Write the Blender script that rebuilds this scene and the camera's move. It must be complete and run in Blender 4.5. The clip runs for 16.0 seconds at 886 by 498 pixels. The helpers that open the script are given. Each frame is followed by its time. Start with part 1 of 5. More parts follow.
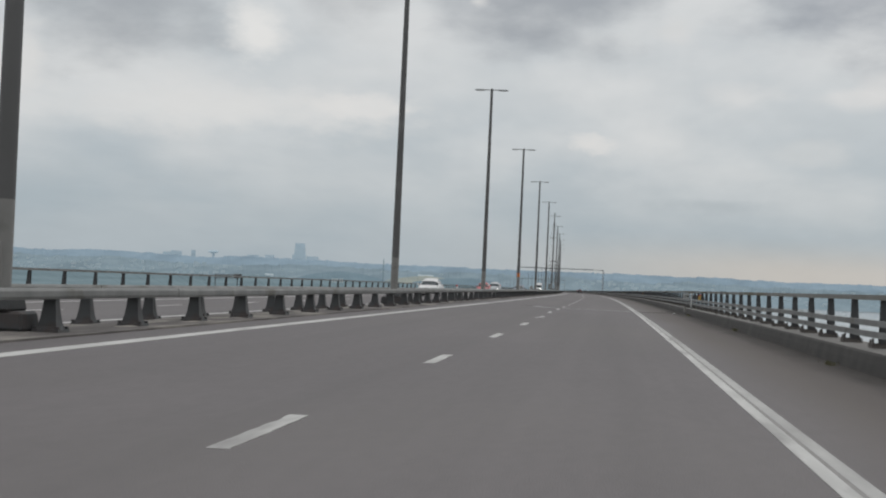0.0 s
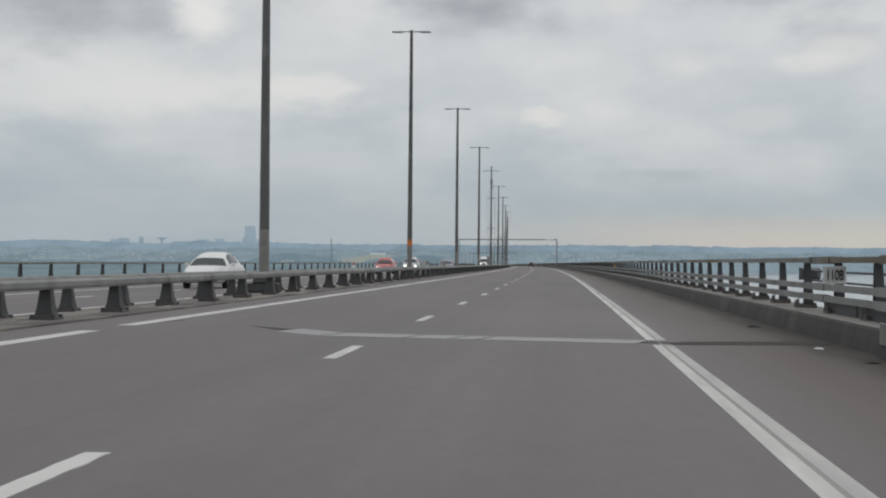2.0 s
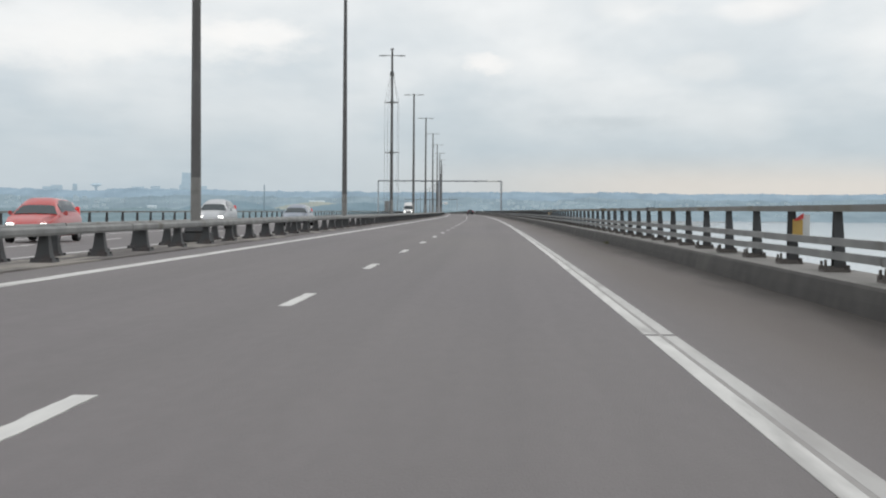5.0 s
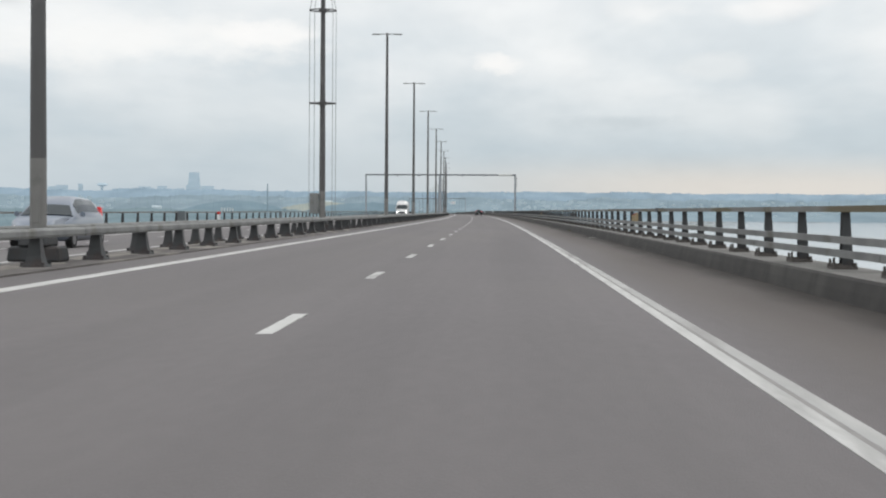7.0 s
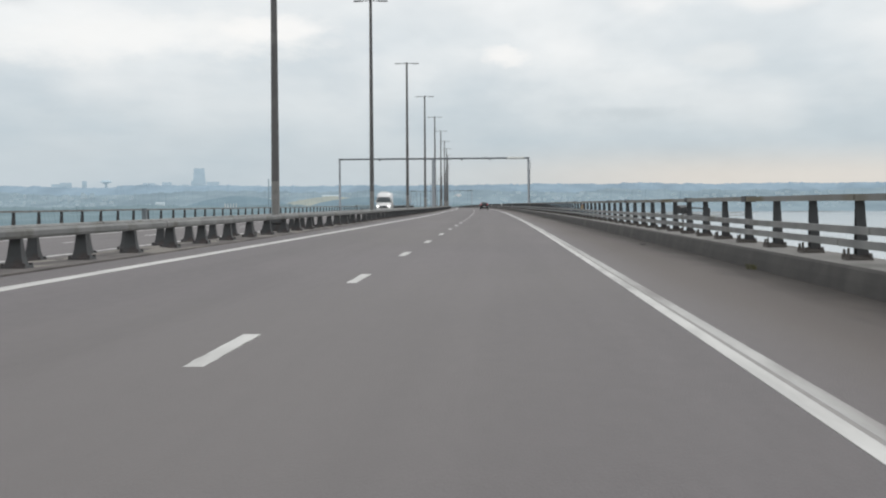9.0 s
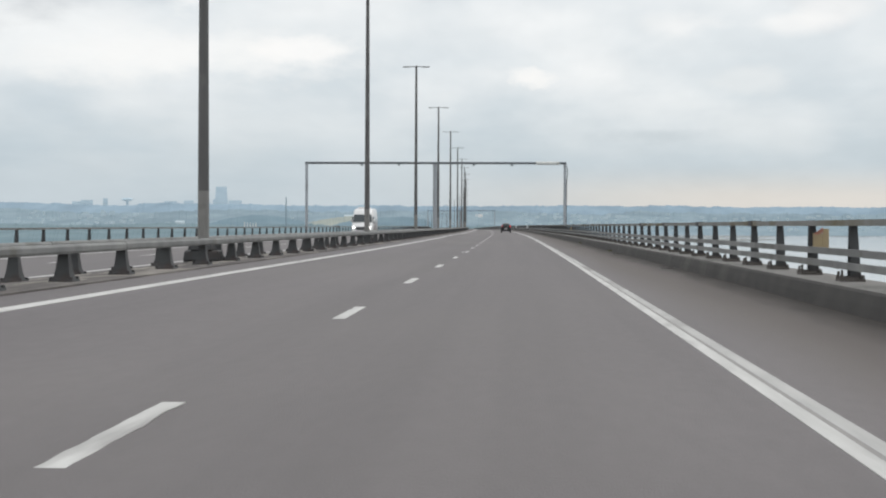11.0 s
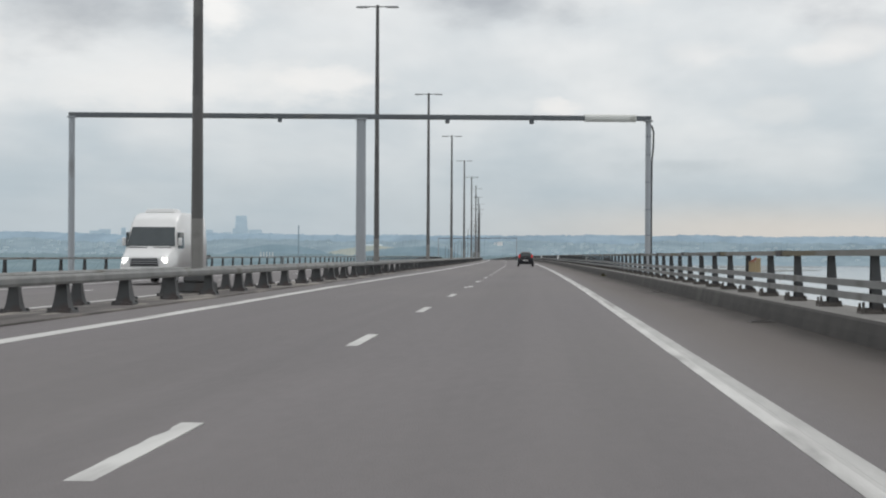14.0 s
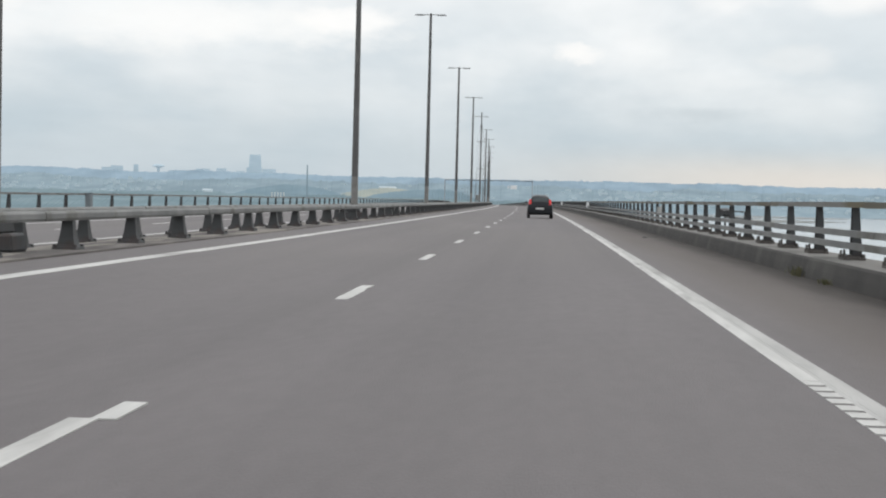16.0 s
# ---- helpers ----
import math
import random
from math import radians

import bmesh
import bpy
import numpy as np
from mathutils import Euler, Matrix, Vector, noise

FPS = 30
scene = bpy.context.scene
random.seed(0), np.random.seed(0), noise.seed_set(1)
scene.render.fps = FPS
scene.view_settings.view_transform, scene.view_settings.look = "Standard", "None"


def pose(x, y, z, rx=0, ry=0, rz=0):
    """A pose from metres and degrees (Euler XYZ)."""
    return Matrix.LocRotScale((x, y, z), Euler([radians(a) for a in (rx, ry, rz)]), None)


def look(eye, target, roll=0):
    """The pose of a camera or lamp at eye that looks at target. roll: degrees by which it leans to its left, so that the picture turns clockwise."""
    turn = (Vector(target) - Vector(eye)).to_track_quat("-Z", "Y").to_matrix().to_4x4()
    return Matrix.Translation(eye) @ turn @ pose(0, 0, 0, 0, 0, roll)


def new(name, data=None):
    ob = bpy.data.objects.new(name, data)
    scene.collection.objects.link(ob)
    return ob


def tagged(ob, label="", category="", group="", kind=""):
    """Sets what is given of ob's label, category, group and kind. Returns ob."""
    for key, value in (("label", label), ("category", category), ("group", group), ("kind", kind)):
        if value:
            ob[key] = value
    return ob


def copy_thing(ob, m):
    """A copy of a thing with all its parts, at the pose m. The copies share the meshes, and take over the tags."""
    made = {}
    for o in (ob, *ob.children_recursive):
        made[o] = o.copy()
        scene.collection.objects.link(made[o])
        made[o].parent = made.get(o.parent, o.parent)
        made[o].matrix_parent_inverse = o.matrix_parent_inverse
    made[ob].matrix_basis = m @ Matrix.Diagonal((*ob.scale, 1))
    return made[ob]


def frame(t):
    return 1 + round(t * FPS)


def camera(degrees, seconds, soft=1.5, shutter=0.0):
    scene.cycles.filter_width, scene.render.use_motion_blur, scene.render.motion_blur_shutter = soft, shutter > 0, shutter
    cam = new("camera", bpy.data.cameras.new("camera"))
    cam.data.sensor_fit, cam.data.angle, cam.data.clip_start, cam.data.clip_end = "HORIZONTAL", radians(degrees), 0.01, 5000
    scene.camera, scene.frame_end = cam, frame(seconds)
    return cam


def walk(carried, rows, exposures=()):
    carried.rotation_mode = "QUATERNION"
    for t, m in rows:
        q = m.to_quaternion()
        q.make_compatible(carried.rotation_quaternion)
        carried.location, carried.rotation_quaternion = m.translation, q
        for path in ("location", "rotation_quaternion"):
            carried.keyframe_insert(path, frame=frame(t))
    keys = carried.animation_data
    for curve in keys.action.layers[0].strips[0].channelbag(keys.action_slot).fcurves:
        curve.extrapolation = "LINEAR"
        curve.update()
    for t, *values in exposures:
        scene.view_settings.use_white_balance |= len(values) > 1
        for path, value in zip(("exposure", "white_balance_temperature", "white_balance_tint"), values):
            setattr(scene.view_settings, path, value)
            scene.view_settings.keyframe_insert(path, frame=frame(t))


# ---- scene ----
# A road bridge over an estuary, seen from the right-hand lane of a motorway.
# The plan: s runs along the median, u across to the right, z up from the deck; one unit of it is UNIT metres.
cam = camera(31.0, 16.0, soft=2.1, shutter=0.0)

K1, K2, K3, K4 = -4.9016e-05, -5.6378e-08, 9.0207e-11, -5.2052e-14
B1, B2, B3, B4 = -1.8350e-03, -6.0997e-06, 7.8125e-09, -3.9195e-12

UNIT = 0.87
STEP = 1.0
GRID = np.arange(-120.0, 1700.0, STEP)
TURN = K1 * GRID + K2 * GRID ** 2 + K3 * GRID ** 3 + K4 * GRID ** 4
ROAD_X = np.cumsum(np.sin(TURN)) * STEP
ROAD_Y = np.cumsum(np.cos(TURN)) * STEP
ROAD_X -= ROAD_X[120]
ROAD_Y -= ROAD_Y[120]
ROAD_Z = B1 * GRID + B2 * GRID ** 2 + B3 * GRID ** 3 + B4 * GRID ** 4


def heading(s):
    return float(np.interp(s, GRID, TURN))


def at(s, u, z=0.0):
    """The place s along the median, u across it and z over the deck."""
    a = heading(s)
    return UNIT * Vector((float(np.interp(s, GRID, ROAD_X)) + u * math.cos(a), float(np.interp(s, GRID, ROAD_Y)) - u * math.sin(a), float(np.interp(s, GRID, ROAD_Z)) + z))


def stand(s, u, z=0.0, turn=0.0):
    """A pose on the deck in plan units, its y axis along the road."""
    return park(s, u, z, turn) @ Matrix.Scale(UNIT, 4)


def park(s, u, z=0.0, turn=0.0):
    """The same pose for a thing that is built in metres."""
    return Matrix.Translation(at(s, u, z)) @ pose(0, 0, 0, 0, 0, turn - math.degrees(heading(s)))


EYE = 1.08
DRIVE = [  # seconds, s, u, yaw from the road, pitch, roll
    (0.0, -17.60, 9.29, 6.06, 1.06, -2.60),
    (0.5, 0.08, 9.20, 5.58, 0.19, -2.39),
    (1.0, 16.99, 9.32, 5.28, -0.21, -1.21),
    (1.5, 34.31, 9.36, 4.74, -0.04, -0.98),
    (2.0, 51.84, 9.40, 4.26, 0.28, -0.49),
    (2.5, 68.60, 9.52, 4.53, 0.41, -1.65),
    (3.0, 86.05, 9.57, 5.67, 0.47, -2.84),
    (3.5, 103.37, 9.52, 2.61, -0.64, 0.92),
    (4.0, 120.23, 9.51, 2.27, -1.94, -0.30),
    (4.5, 137.52, 9.44, 2.17, -1.89, -0.44),
    (5.0, 154.98, 9.28, 1.92, -1.59, -0.43),
    (7.5, 242.09, 8.89, 2.19, -1.59, -0.56),
    (8.0, 259.28, 8.87, 2.28, -1.21, -1.17),
    (8.5, 276.64, 8.93, 2.11, -1.47, -0.21),
    (9.0, 293.83, 8.98, 2.13, -1.83, 0.32),
    (11.5, 381.32, 8.98, 3.30, -0.62, -0.63),
    (12.0, 398.98, 9.00, 4.22, -0.16, -0.68),
    (12.5, 416.28, 9.01, 4.27, -0.08, -0.94),
    (13.0, 433.48, 8.96, 4.38, 0.02, -0.88),
    (13.5, 451.14, 9.06, 3.66, -0.18, -0.11),
    (14.0, 468.33, 9.08, 3.31, -0.01, -0.28),
    (14.5, 485.63, 9.13, 2.98, -0.34, -0.48),
    (15.0, 503.58, 9.17, 2.83, -1.53, -0.32),
    (15.5, 520.14, 9.07, 2.85, -1.48, -0.62),
    (16.0, 536.69, 9.01, 3.68, -2.04, -1.46),
]


EXPOSURE = ((0.0, -0.46), (0.5, -0.42), (1.0, -0.42), (2.0, -0.45), (3.0, -0.45), (3.5, -0.40), (3.8, -0.16), (4.0, -0.06), (4.5, 0.0), (5.0, -0.03), (7.5, 0.0), (9.0, -0.03), (11.5, 0.0), (12.5, 0.0), (13.0, -0.1), (13.5, -0.17), (14.5, -0.17), (15.0, -0.2), (15.5, -0.03), (16.0, 0.05))


def seat(s, u, yaw, pitch, roll):
    p = at(s, u, EYE)
    return pose(p.x, p.y, p.z, 90 + pitch, roll, yaw - math.degrees(heading(s)))


walk(cam, [(t, seat(*row)) for t, *row in DRIVE], exposures=EXPOSURE)

# ---- world and light ----
world = bpy.data.worlds.new("overcast_sky")
scene.world = world
world.use_nodes = True
wn, wl = world.node_tree.nodes, world.node_tree.links
wn.clear()


def wmath(op, a, b=None, c=None):
    n = wn.new("ShaderNodeMath")
    n.operation = op
    for i, v in enumerate((a, b, c)):
        if v is None:
            continue
        if isinstance(v, (int, float)):
            n.inputs[i].default_value = v
        else:
            wl.new(v, n.inputs[i])
    return n.outputs[0]


def wmix(f, a, b):
    n = wn.new("ShaderNodeMix")
    n.data_type = "RGBA"
    for i, v in ((0, f), (6, a), (7, b)):
        if isinstance(v, (int, float)):
            n.inputs[i].default_value = v
        elif isinstance(v, tuple):
            n.inputs[i].default_value = (*v, 1)
        else:
            wl.new(v, n.inputs[i])
    return n.outputs[2]


def wsmooth(v, lo, hi):
    n = wn.new("ShaderNodeMapRange")
    n.interpolation_type = "SMOOTHSTEP"
    wl.new(v, n.inputs[0])
    n.inputs[1].default_value, n.inputs[2].default_value = lo, hi
    return n.outputs[0]


def wnoise(vec, scale, detail, rough=0.55):
    n = wn.new("ShaderNodeTexNoise")
    wl.new(vec, n.inputs["Vector"])
    n.inputs["Scale"].default_value, n.inputs["Detail"].default_value, n.inputs["Roughness"].default_value = scale, detail, rough
    return n.outputs[0]


wcoord = wn.new("ShaderNodeTexCoord")
wsep = wn.new("ShaderNodeSeparateXYZ")
wl.new(wcoord.outputs["Generated"], wsep.inputs[0])
wx, wy, wz = wsep.outputs
azim = wmath("MULTIPLY", wmath("ARCTAN2", wx, wy), 57.2958)
elev = wmath("MULTIPLY", wmath("ARCSINE", wz), 57.2958)
over = wmath("ADD", wmath("MAXIMUM", wz, 0.0), 0.09)
layer = wn.new("ShaderNodeCombineXYZ")
wl.new(wmath("DIVIDE", wx, over), layer.inputs[0])
wl.new(wmath("DIVIDE", wy, over), layer.inputs[1])
flat = wn.new("ShaderNodeCombineXYZ")
wl.new(wmath("MULTIPLY", azim, 0.1), flat.inputs[0])
wl.new(wmath("MULTIPLY", elev, 0.2), flat.inputs[1])
big = wnoise(layer.outputs[0], 0.42, 5.0, 0.5)
fine = wnoise(flat.outputs[0], 1.35, 6.0, 0.45)
ragged = wnoise(flat.outputs[0], 3.4, 9.0, 0.6)
frayed = wnoise(flat.outputs[0], 11.0, 9.0, 0.6)
billow = wnoise(flat.outputs[0], 2.6, 5.0, 0.5)
cover = wmath("ADD", wmath("MULTIPLY", big, 0.35), wmath("MULTIPLY", fine, 0.65))
cloud = wmix(wsmooth(cover, 0.36, 0.62), (0.625, 0.695, 0.745), (0.92, 0.935, 0.94))
# whiter cloud tops above, a blue-grey band below
cloud = wmix(wmath("MULTIPLY", wsmooth(elev, 3.5, 7.0), 0.38), cloud, (0.93, 0.945, 0.945))


def cloud_bank(a, e, wide, tall, soft=0.8, rim=None, fray=1.9):
    """How much a cloud centred at azimuth a and elevation e covers, with a ragged rim."""
    da = wmath("DIVIDE", wmath("SUBTRACT", azim, a), wide)
    de = wmath("DIVIDE", wmath("SUBTRACT", elev, e), tall)
    r = wmath("SQRT", wmath("ADD", wmath("MULTIPLY", da, da), wmath("MULTIPLY", de, de)))
    r = wmath("ADD", r, wmath("MULTIPLY", wmath("SUBTRACT", rim or ragged, 0.5), fray))
    return wsmooth(r, 1.0, 1.0 - soft)


# haze towards the horizon, pale and warm on the right
haze = wsmooth(elev, 5.5, 0.8)
cloud = wmix(wmath("MULTIPLY", haze, 0.74), cloud, (0.45, 0.548, 0.618))
warm = wmath("MULTIPLY", wsmooth(elev, 2.1, 0.7), wsmooth(azim, -8.0, 7.0))
cloud = wmix(wmath("MULTIPLY", warm, 0.8), cloud, (0.775, 0.73, 0.675))
# dark cloud bases hanging along the upper edge of the white band
for (a, e, wide, tall), tone, much in (
        ((-17.6, 10.6, 5.0, 4.9), (0.46, 0.49, 0.525), 0.82),
        ((-10.0, 11.4, 3.2, 3.1), (0.56, 0.58, 0.60), 0.75),
        ((-2.8, 11.2, 5.2, 4.0), (0.44, 0.47, 0.51), 0.88),
        ((8.8, 12.0, 6.8, 4.9), (0.42, 0.45, 0.50), 0.88)):
    cloud = wmix(wmath("MULTIPLY", cloud_bank(a, e, wide, tall, 0.75, billow, 1.5), much), cloud, tone)
for (a, e, wide, tall, soft), tone, much in (
        ((-13.5, 5.7, 9.0, 1.4, 0.95), (1.0, 0.995, 0.98), 0.8),
        ((-9.0, 5.95, 2.0, 0.6, 0.7), (1.03, 1.015, 0.995), 0.75),
        ((-21.2, 7.0, 1.1, 1.7, 0.8), (0.97, 0.965, 0.95), 0.85),
        ((6.6, 4.9, 2.2, 0.6, 0.9), (0.84, 0.865, 0.875), 0.6),
        ((3.6, 3.0, 3.0, 0.35, 0.9), (0.56, 0.625, 0.67), 0.6),
        ((1.9, 9.0, 1.1, 0.8, 0.9), (0.93, 0.93, 0.92), 0.7),
        ((-5.2, 9.9, 0.5, 0.3, 0.9), (0.97, 0.96, 0.94), 0.7),
        ((-13.1, 8.5, 1.5, 1.7, 0.9), (1.08, 1.07, 1.045), 0.95)):
    cloud = wmix(wmath("MULTIPLY", cloud_bank(a, e, wide, tall, soft), much), cloud, tone)
for a, e, wide, tall in ((-0.65, 4.95, 1.0, 0.42), (-1.15, 5.15, 0.75, 0.5)):
    cloud = wmix(wmath("MULTIPLY", cloud_bank(a, e, wide, tall, 0.8, frayed), 0.75), cloud, (0.98, 0.97, 0.955))
for a, e, wide, tall, much in ((4.3, 6.75, 1.5, 0.75, 0.6), (5.3, 6.95, 1.2, 0.5, 0.45), (8.0, 6.9, 1.7, 0.5, 0.65), (9.6, 7.35, 1.7, 0.6, 0.6)):
    cloud = wmix(wmath("MULTIPLY", cloud_bank(a, e, wide, tall, 1.0, billow, 2.4), much), cloud, (0.99, 0.98, 0.965))
# folds in the cloud, at a smaller scale
folds = wmath("ADD", 0.93, wmath("MULTIPLY", wmath("ADD", wmath("MULTIPLY", ragged, 0.6), wmath("MULTIPLY", frayed, 0.4)), 0.14))
fold_mix = wn.new("ShaderNodeMix")
fold_mix.data_type, fold_mix.blend_type = "RGBA", "MULTIPLY"
fold_mix.inputs[0].default_value = 1.0
wl.new(cloud, fold_mix.inputs[6])
wl.new(folds, fold_mix.inputs[7])
cloud = fold_mix.outputs[2]
# an overcast sky is brightest overhead
up = wsmooth(elev, 10.0, 60.0)
cloud = wmix(wmath("MULTIPLY", up, 0.9), cloud, (1.25, 1.27, 1.30))
sky = wn.new("ShaderNodeTexSky")
sky.sky_type = "NISHITA"
sky.sun_disc = False
sky.sun_elevation, sky.sun_rotation = radians(42), radians(25)
blue = wn.new("ShaderNodeMix")
blue.data_type, blue.blend_type = "RGBA", "MULTIPLY"
blue.inputs[0].default_value = 1.0
wl.new(sky.outputs[0], blue.inputs[6])
blue.inputs[7].default_value = (0.08, 0.08, 0.08, 1)
cloud = wmix(0.06, cloud, blue.outputs[2])
wbg = wn.new("ShaderNodeBackground")
wl.new(cloud, wbg.inputs[0])
wbg.inputs[1].default_value = 1.0
wout = wn.new("ShaderNodeOutputWorld")
wl.new(wbg.outputs[0], wout.inputs[0])

sun = new("sun", bpy.data.lights.new("sun", "SUN"))
sun.data.energy, sun.data.angle, sun.data.color = 0.7, radians(25), (1.0, 0.97, 0.92)
sun.matrix_world = look((300, 800, 900), (0, 300, 0))

# ---- materials ----


def material(name, base, other=None, rough=0.7, metal=0.0, scale=6.0, amount=0.5, stain=None, stain_scale=0.6, stain_at=(0.55, 0.7), bump=0.0, bump_scale=60.0, stretch=(1, 1, 1), per_object=0.0, emit=None, emit_strength=0.0, coat=0.0, place="Object"):
    """Two colours mixed by grain, stains of a third at a larger scale, and fine relief."""
    m = bpy.data.materials.new(name)
    m.use_nodes = True
    n, l = m.node_tree.nodes, m.node_tree.links
    b = n["Principled BSDF"]
    b.inputs["Roughness"].default_value, b.inputs["Metallic"].default_value = rough, metal
    b.inputs["Coat Weight"].default_value = coat
    co = n.new("ShaderNodeTexCoord")
    mp = n.new("ShaderNodeMapping")
    mp.inputs["Scale"].default_value = stretch
    if place == "World":
        l.new(n.new("ShaderNodeNewGeometry").outputs["Position"], mp.inputs[0])
    else:
        l.new(co.outputs["Object"], mp.inputs[0])

    def grain(s, d=5.0):
        t = n.new("ShaderNodeTexNoise")
        l.new(mp.outputs[0], t.inputs["Vector"])
        t.inputs["Scale"].default_value, t.inputs["Detail"].default_value = s, d
        return t.outputs[0]

    def mixed(f, a, c):
        x = n.new("ShaderNodeMix")
        x.data_type = "RGBA"
        for i, v in ((0, f), (6, a), (7, c)):
            if isinstance(v, (int, float)):
                x.inputs[i].default_value = v
            elif isinstance(v, tuple):
                x.inputs[i].default_value = (*v, 1)
            else:
                l.new(v, x.inputs[i])
        return x.outputs[2]

    def ranged(v, lo, hi, top):
        r = n.new("ShaderNodeMapRange")
        l.new(v, r.inputs[0])
        r.inputs[1].default_value, r.inputs[2].default_value, r.inputs[4].default_value = lo, hi, top
        return r.outputs[0]

    col = mixed(ranged(grain(scale), 0.35, 0.65, amount), base, other or tuple(0.75 * v for v in base))
    if stain:
        col = mixed(ranged(grain(stain_scale, 7.0), *stain_at, 1.0), col, stain)
    if per_object:
        o = n.new("ShaderNodeObjectInfo")
        col = mixed(ranged(o.outputs["Random"], 0.0, 1.0, per_object), col, tuple(0.45 * v for v in base))
    l.new(col, b.inputs["Base Color"])
    if bump:
        bp = n.new("ShaderNodeBump")
        bp.inputs["Strength"].default_value = bump
        bp.inputs["Distance"].default_value = 0.01
        l.new(grain(bump_scale), bp.inputs["Height"])
        l.new(bp.outputs[0], b.inputs["Normal"])
    if emit:
        b.inputs["Emission Color"].default_value = (*emit, 1)
        b.inputs["Emission Strength"].default_value = emit_strength
    return m


ASPHALT = material("worn_asphalt", (0.117, 0.1045, 0.1055), (0.096, 0.086, 0.087), rough=0.72, scale=9.0, stain=(0.125, 0.113, 0.108), stain_scale=0.12, stain_at=(0.45, 0.75), bump=0.5, bump_scale=90, stretch=(1, 0.25, 1), place="World")


def lane_wear(m):
    """Long faint streaks along the lanes, polished wheel tracks and patches of older surface."""
    n, l = m.node_tree.nodes, m.node_tree.links
    b = n["Principled BSDF"]
    src = b.inputs["Base Color"].links[0].from_socket
    uv = n.new("ShaderNodeUVMap")
    uv.uv_map = "lanes"
    for scale, stretch, lo, hi, tone in ((1.0, (0.9, 0.012, 1), 0.42, 0.66, 0.89), (1.0, (3.2, 0.05, 1), 0.45, 0.7, 0.96), (1.0, (0.16, 0.035, 1), 0.50, 0.62, 1.10)):
        mp = n.new("ShaderNodeMapping")
        mp.inputs["Scale"].default_value = stretch
        l.new(uv.outputs[0], mp.inputs[0])
        t = n.new("ShaderNodeTexNoise")
        t.inputs["Scale"].default_value, t.inputs["Detail"].default_value = scale, 5.0
        l.new(mp.outputs[0], t.inputs["Vector"])
        r = n.new("ShaderNodeMapRange")
        l.new(t.outputs[0], r.inputs[0])
        r.inputs[1].default_value, r.inputs[2].default_value = lo, hi
        r.inputs[3].default_value, r.inputs[4].default_value = 1.0, tone
        x = n.new("ShaderNodeMix")
        x.data_type, x.blend_type = "RGBA", "MULTIPLY"
        x.inputs[0].default_value = 1.0
        l.new(src, x.inputs[6])
        l.new(r.outputs[0], x.inputs[7])
        src = x.outputs[2]
    l.new(src, b.inputs["Base Color"])


def hard_strip_dirt(m):
    """Brown-black dirt swept against the kerb, thinning out raggedly towards the lane."""
    n, l = m.node_tree.nodes, m.node_tree.links
    b = n["Principled BSDF"]
    src = b.inputs["Base Color"].links[0].from_socket
    uv = n.new("ShaderNodeUVMap")
    uv.uv_map = "lanes"
    sep = n.new("ShaderNodeSeparateXYZ")
    l.new(uv.outputs[0], sep.inputs[0])
    sheen = None
    for stretch, much, lo, hi, tone, top in (
            ((0.35, 0.03, 1), 1.2, 10.9, 12.3, (0.122, 0.107, 0.097), 0.75),
            ((0.5, 0.06, 1), 1.6, 11.9, 13.1, (0.088, 0.077, 0.071), 0.9),
            ((2.2, 0.35, 1), 1.1, 12.6, 13.45, (0.048, 0.043, 0.040), 0.95)):
        mp = n.new("ShaderNodeMapping")
        mp.inputs["Scale"].default_value = stretch
        l.new(uv.outputs[0], mp.inputs[0])
        t = n.new("ShaderNodeTexNoise")
        t.inputs["Scale"].default_value, t.inputs["Detail"].default_value = 1.0, 6.0
        l.new(mp.outputs[0], t.inputs["Vector"])
        a = n.new("ShaderNodeMath")
        a.operation = "MULTIPLY_ADD"
        l.new(t.outputs[0], a.inputs[0])
        a.inputs[1].default_value, a.inputs[2].default_value = much, -0.5 * much
        w = n.new("ShaderNodeMath")
        l.new(a.outputs[0], w.inputs[0])
        l.new(sep.outputs[0], w.inputs[1])
        r = n.new("ShaderNodeMapRange")
        r.interpolation_type = "SMOOTHSTEP"
        l.new(w.outputs[0], r.inputs[0])
        r.inputs[1].default_value, r.inputs[2].default_value, r.inputs[4].default_value = lo, hi, top
        x = n.new("ShaderNodeMix")
        x.data_type = "RGBA"
        l.new(r.outputs[0], x.inputs[0])
        l.new(src, x.inputs[6])
        x.inputs[7].default_value = (*tone, 1)
        src = x.outputs[2]
        dull = n.new("ShaderNodeMath")  # dry dirt has no sheen
        dull.operation = "MULTIPLY_ADD"
        l.new(r.outputs[0], dull.inputs[0])
        dull.inputs[1].default_value, dull.inputs[2].default_value = -0.45, 0.5
        if sheen is not None:
            least = n.new("ShaderNodeMath")
            least.operation = "MINIMUM"
            l.new(sheen, least.inputs[0])
            l.new(dull.outputs[0], least.inputs[1])
            sheen = least.outputs[0]
        else:
            sheen = dull.outputs[0]
    l.new(sheen, b.inputs["Specular IOR Level"])
    l.new(src, b.inputs["Base Color"])


